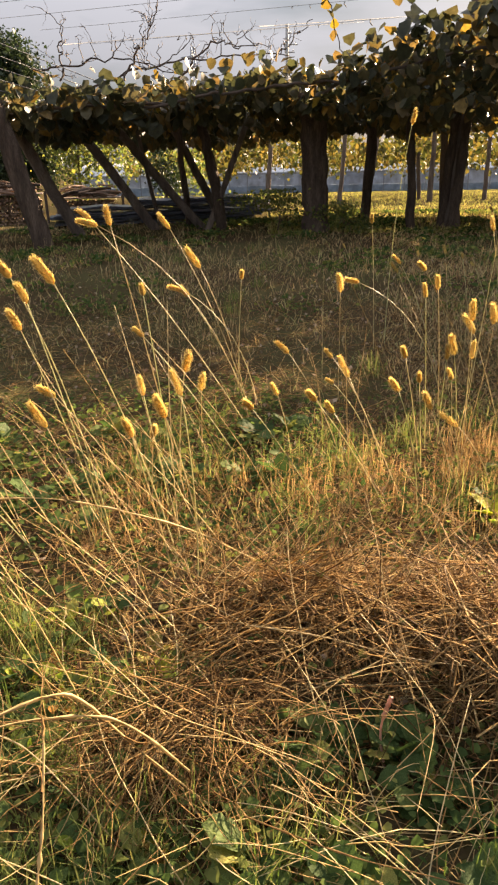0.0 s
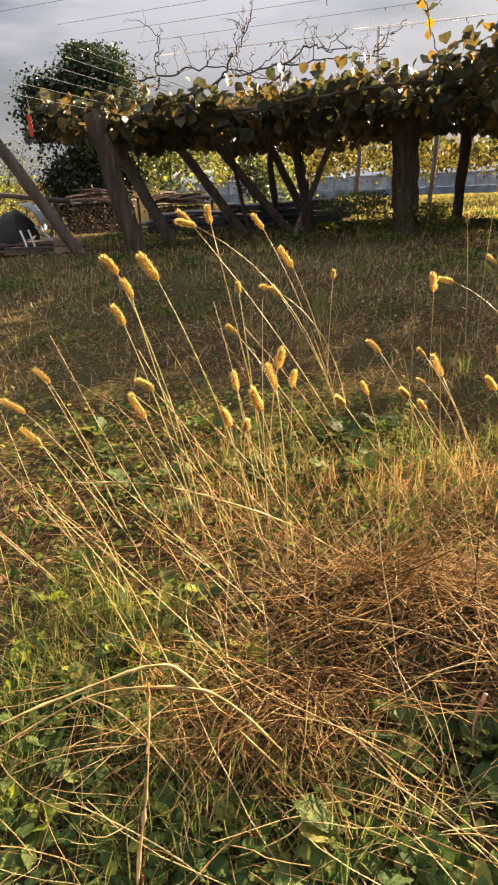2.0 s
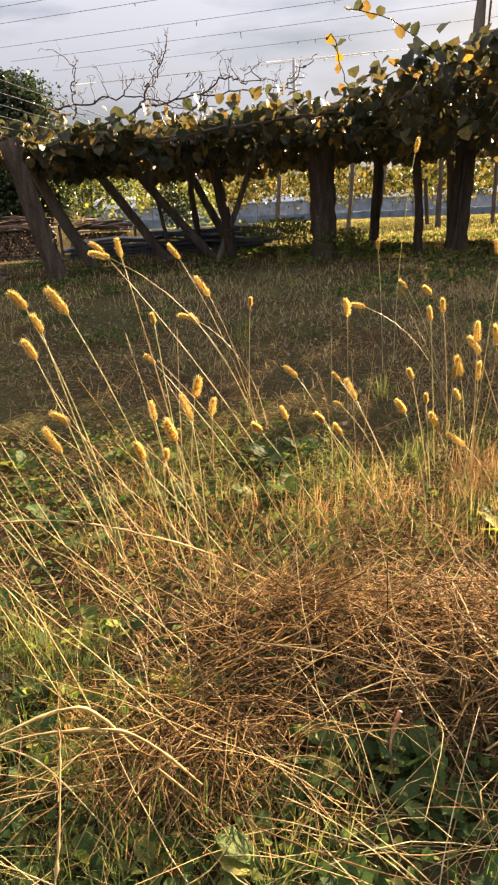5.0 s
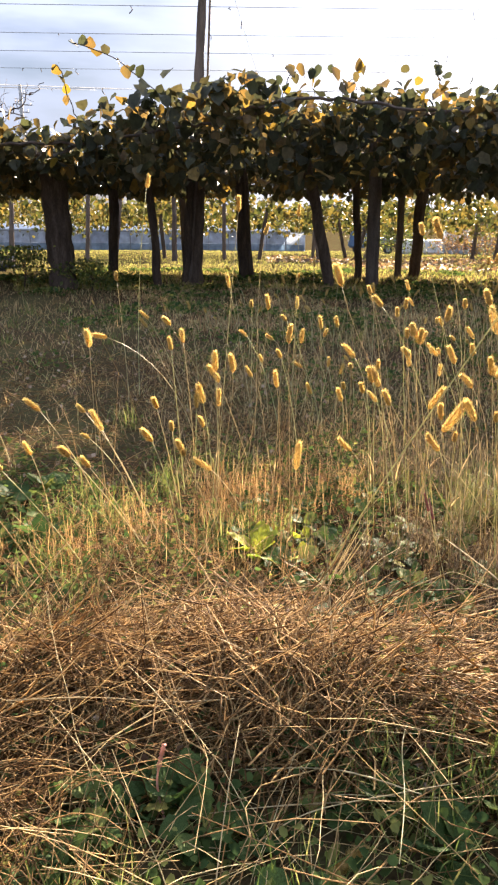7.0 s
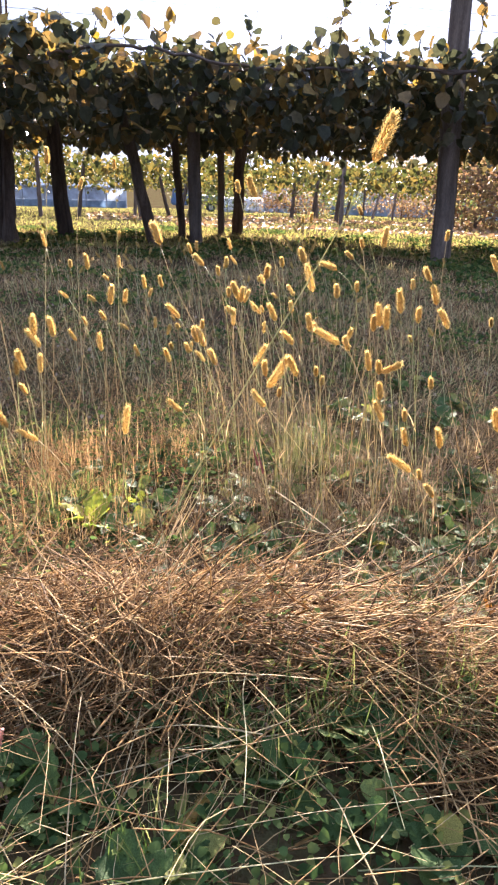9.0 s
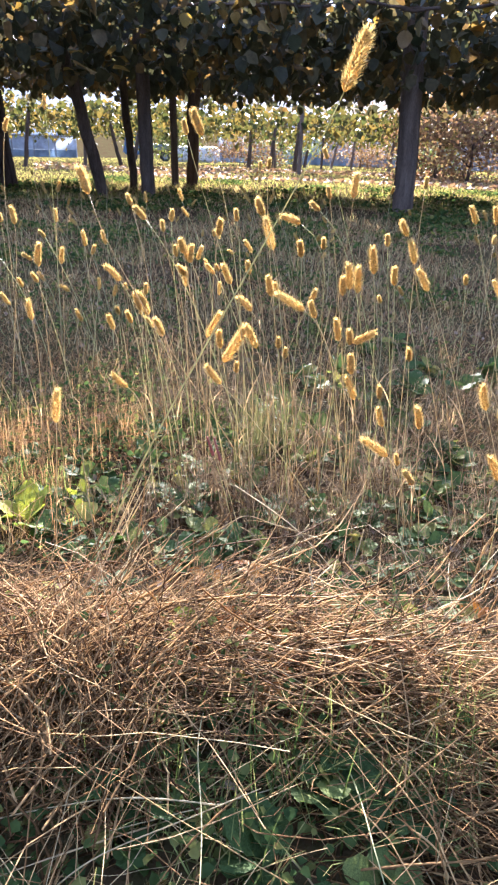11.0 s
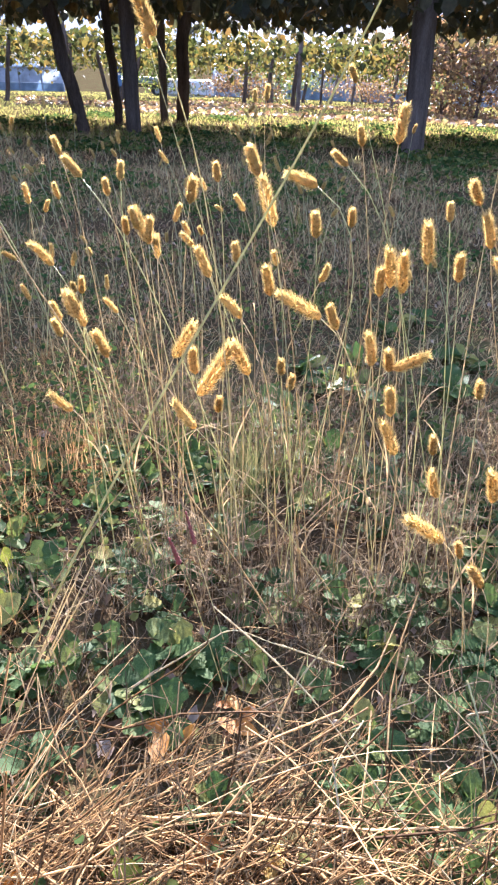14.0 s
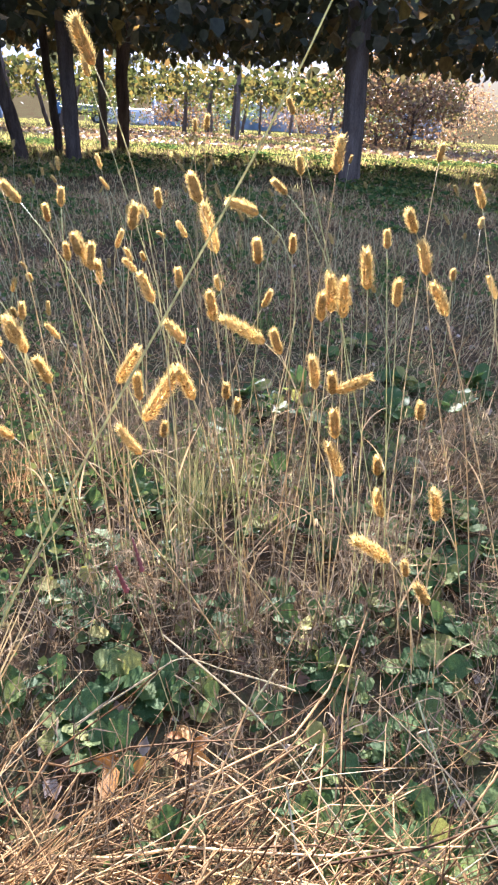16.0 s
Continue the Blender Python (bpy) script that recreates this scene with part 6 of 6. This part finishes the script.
def far_vineyard():
    n = 20000
    a, r = np.radians(rnd(n, -9, 58)), rnd(n, 19, 38)
    x, y = r * np.sin(a), r * np.cos(a)
    z = 1.66 - fall(x, y) + 0.12 * np.sin(x * 1.3) + 0.1 * np.sin(y * 1.7) - np.abs(RNG.normal(0, 0.26, n))
    M = placements(np.stack([x, y, z], -1), rnd(n, 0, 6.28), RNG.normal(-0.5, 0.7, n), RNG.normal(0, 0.6, n), rnd(n, 0.12, 0.24))
    stuff("far_vine_leaves", scatter(small_leaf_template(), M), M_FARLEAF, "yellow autumn vine leaves of the next trellis rows", "vine leaves")
    g = np.random.default_rng(8)
    for x, y, lean in ((12.72, 14.14, 0.0), (15.2, 19.5, 0.1), (19.2, 22.8, -0.2), (14.9, 16.8, 0.1), (24.4, 26.8, 0.3), (22.5, 23.6, 0.0), (25.0, 25.6, 0.5), (25.1, 24.3, 0.1), (30.4, 28.2, -0.2), (20.5, 18.0, 0.2),
                       (6.2, 18.5, 0.0), (7.4, 19.0, 0.25), (8.6, 17.5, -0.2), (9.6, 20.0, 0.1), (4.4, 17.0, 0.0), (3.1, 18.0, 0.2), (5.0, 20.5, -0.1), (10.8, 19.5, 0.5), (11.6, 21.5, -0.4), (12.6, 22.0, 0.4), (17.0, 20.5, 0.2), (2.2, 16.5, 0.1), (0.6, 17.5, 0.1), (-0.6, 19.0, -0.2), (-1.8, 20.0, 0.2)):
        rough_post("far_post", (x, y, -0.1 - float(fall(x, y))), (x + lean * 1.2, y, 1.68 - float(fall(x, y))), g.uniform(0.05, 0.085), 0.05, M_POST, "thin wooden post of the next trellis rows", "post", 0.1, 7, "far posts")


far_vineyard()


def greenhouse(x0, y0, x1, y1, h, ridge_h, depth, label, bays):
    """A long low shed of pale sheeting: wall of bays between posts, eave, door and shallow roof."""
    L = math.hypot(x1 - x0, y1 - y0)
    root = empty("greenhouse", far_pose(x0, y0, math.atan2(y1 - y0, x1 - x0)), label, "building")
    w = L / bays
    for i in range(bays):
        part("wall_panel", box_bm(w - 0.10, 0.06, h * 0.52, 0.01, (w * (i + 0.5), 0, h * 0.74)), M_WALLPALE, root)
        part("skirt_panel", box_bm(w - 0.10, 0.08, h * 0.46, 0.01, (w * (i + 0.5), -0.02, h * 0.24)), M_SKIRT, root, "blue-grey skirt sheet")
        part("post", box_bm(0.09, 0.12, h, 0.01, (w * i, 0, h / 2)), M_STEEL, root)
    part("eave", box_bm(L, 0.16, 0.10, 0.02, (L / 2, -0.02, h + 0.05)), M_STEEL, root)
    bm = bmesh.new()
    k = 8
    rows = []
    for j in range(k + 1):
        s = j / k
        z = h + 0.10 + (ridge_h - h) * math.sin(math.pi * s)
        rows.append((bm.verts.new((0, s * depth, z)), bm.verts.new((L, s * depth, z)), bm.verts.new((0, s * depth, z + 0.05)), bm.verts.new((L, s * depth, z + 0.05))))
    for a, b in zip(rows, rows[1:]):
        bm.faces.new((a[2], a[3], b[3], b[2]))
        bm.faces.new((a[1], a[0], b[0], b[1]))
        bm.faces.new((a[0], a[2], b[2], b[0]))
        bm.faces.new((a[3], a[1], b[1], b[3]))
    bm.faces.new((rows[0][0], rows[0][1], rows[0][3], rows[0][2]))
    part("roof", bm, M_ROOFPALE, root, "pale arched roof")
    part("back_wall", box_bm(L, 0.06, h, 0.01, (L / 2, depth, h / 2)), M_WALLPALE, root)
    for s in (0, L):
        part("end_wall", box_bm(0.06, depth, h, 0.01, (s, depth / 2, h / 2)), M_WALLPALE, root)


greenhouse(-14.0, 61.0, 23.5, 50.5, 1.6, 2.5, 6.0, "long low greenhouse of pale sheeting beyond the orchard", 26)
greenhouse(31.5, 44.0, 47.0, 30.5, 2.0, 3.1, 6.0, "long pale shed with a low arched roof", 10)


def truck():
    root = empty("small_truck", far_pose(22.7, 38.9, -0.5), "small blue farm truck parked beyond the vines", "truck")
    cab = box_bm(1.15, 1.4, 1.25, 0.10, (-0.9, 0, 0.98))
    for vtx in cab.verts:
        if vtx.co.z > 1.2:
            vtx.co.x = -0.9 + (vtx.co.x + 0.9) * 0.80 + 0.1
    c = part("cab", cab, M_BLUEPAINT, root)
    part("side_window", box_bm(0.55, 0.02, 0.38, 0.03, (-0.85, -0.70, 1.30)), M_DARKGLASS, c)
    part("windscreen", box_bm(0.03, 1.15, 0.42, 0.03, (-1.36, 0, 1.30)), M_DARKGLASS, c)
    part("headlight", box_bm(0.04, 0.2, 0.14, 0.02, (-1.48, -0.48, 0.75)), M_WHITEPAINT, c)
    part("headlight", box_bm(0.04, 0.2, 0.14, 0.02, (-1.48, 0.48, 0.75)), M_WHITEPAINT, c)
    part("cargo_bed", box_bm(1.9, 1.4, 0.30, 0.03, (0.68, 0, 0.80)), M_CARTPANEL, root)
    part("chassis", box_bm(2.9, 0.7, 0.14, 0.02, (0.05, 0, 0.5)), M_CARTMETAL, root)
    for x in (-0.9, 1.0):
        for y in (-0.62, 0.62):
            bm = bmesh.new()
            bmesh.ops.create_cone(bm, cap_ends=True, segments=20, radius1=0.27, radius2=0.27, depth=0.15)
            bmesh.ops.rotate(bm, cent=(0, 0, 0), matrix=Matrix.Rotation(radians(90), 3, "X"), verts=bm.verts)
            bmesh.ops.translate(bm, vec=(x, y, 0.27), verts=bm.verts)
            wh = part("wheel", bm, M_RUBBER, root)
            bm = bmesh.new()
            bmesh.ops.create_cone(bm, cap_ends=True, segments=14, radius1=0.15, radius2=0.13, depth=0.16)
            bmesh.ops.rotate(bm, cent=(0, 0, 0), matrix=Matrix.Rotation(radians(90), 3, "X"), verts=bm.verts)
            bmesh.ops.translate(bm, vec=(x, y * 1.01, 0.27), verts=bm.verts)
            part("rim", bm, M_STEEL, wh)


truck()


def white_stack():
    root = empty("covered_stack", far_pose(25.2, 37.4, -0.5), "low stack under a bright white sheet", "stack")
    bm = box_bm(2.7, 1.0, 0.85, 0.12, (0, 0, 0.45))
    bmesh.ops.subdivide_edges(bm, edges=list(bm.edges), cuts=1)
    for vtx in bm.verts:
        vtx.co += Vector(noise.noise_vector(vtx.co * 2.3)) * 0.05
    part("sheet", bm, M_WHITEPAINT, root)
    for s in (-0.9, 0.0, 0.9):
        tube("rope", [(s, -0.55, 0.05), (s, -0.54, 0.85), (s, 0.0, 0.96), (s, 0.54, 0.85)], 0.015, M_TWIG, root, 5)


white_stack()
for i, (x, y, h, w, n, m, lab) in enumerate(((16.0, 12.4, 2.3, 3.2, 3800, M_BROWNBUSH, "withered brown bush at the field's edge"), (18.6, 13.4, 2.6, 3.6, 3800, M_BROWNBUSH, "withered brown bush at the field's edge"), (14.6, 10.4, 1.6, 2.4, 2200, M_BROWNBUSH, "low withered brown bush"),
                                             (21.5, 27.5, 1.7, 4.0, 2600, M_BROWNBUSH, "brownish hedge bush behind the far posts"), (25.5, 30.0, 1.8, 4.0, 2400, M_SHRUB, "yellow-green bush behind the far posts"), (28.5, 27.0, 1.6, 4.0, 2400, M_BROWNBUSH, "brownish hedge bush behind the far posts"),
                                             (18.0, 28.5, 1.6, 3.0, 2000, M_SHRUB, "yellow-green bush behind the far posts"), (30.0, 24.0, 1.8, 3.5, 2200, M_SHRUB, "yellow-green bush behind the far posts"), (23.0, 18.5, 0.8, 1.5, 1300, M_SHRUB, "low green bush by a far post"), (32.0, 20.0, 2.4, 5.0, 2600, M_BROWNBUSH, "withered brown bush at the field's edge"))):
    leafy("field_bush", x, y, 0.0, h, w, n, 0.10 if h > 1 else 0.06, m, lab, "bush", 0.05, 60 + i, low=0.04)


def utility_pole():
    root = empty("utility_pole", Matrix.Translation((4.35, 70.0, 0)), "grey concrete utility pole with short crossarms", "utility pole")
    tube("pole", [(0, 0, -2.3), (0, 0, 6.0), (0, 0, 11.9)], [0.2, 0.17, 0.13], M_CONCRETE, root, 10)
    for z, w in ((11.2, 0.5), (10.3, 1.3), (9.7, 0.9)):
        part("crossarm", box_bm(w, 0.1, 0.1, 0.02, (w * 0.25, 0, z)), M_STEEL, root)
        for s in (-0.2, 0.6):
            tube("insulator", [(s * w, 0, z + 0.04), (s * w, 0, z + 0.12), (s * w, 0, z + 0.25)], [0.05, 0.07, 0.04], M_WHITEPAINT, root, 8)


utility_pole()


def pylon():
    root = empty("lattice_pylon", Matrix.Translation((-17.5, 295.0, -1.8)), "distant steel lattice power pylon", "pylon")
    H = 43.0
    for sx in (-1, 1):
        for sy in (-1, 1):
            tube("leg", [(sx * 4, sy * 4, -0.5), (sx * 1.4, sy * 1.4, H * 0.62), (sx * 0.5, sy * 0.5, H)], 0.22, M_STEEL, root, 5)
    for k in range(9):
        z0, z1 = H * k / 9, H * (k + 1) / 9
        w0, w1 = np.interp([z0, z1], [0, H * 0.62, H], [4, 1.4, 0.5])
        for sy in (-1, 1):
            tube("lattice", [(-w0, sy * w0, z0), (0, sy * (w0 + w1) / 2, (z0 + z1) / 2), (w1, sy * w1, z1)], 0.13, M_STEEL, root, 4)
            tube("lattice", [(w0, sy * w0, z0), (0, sy * (w0 + w1) / 2, (z0 + z1) / 2), (-w1, sy * w1, z1)], 0.13, M_STEEL, root, 4)
    for z, w in ((H * 0.68, 6.5), (H * 0.8, 5.5), (H * 0.92, 4.5)):
        tube("crossarm", [(-w, 0, z), (0, 0, z + 0.5), (w, 0, z)], 0.25, M_STEEL, root, 5)


pylon()
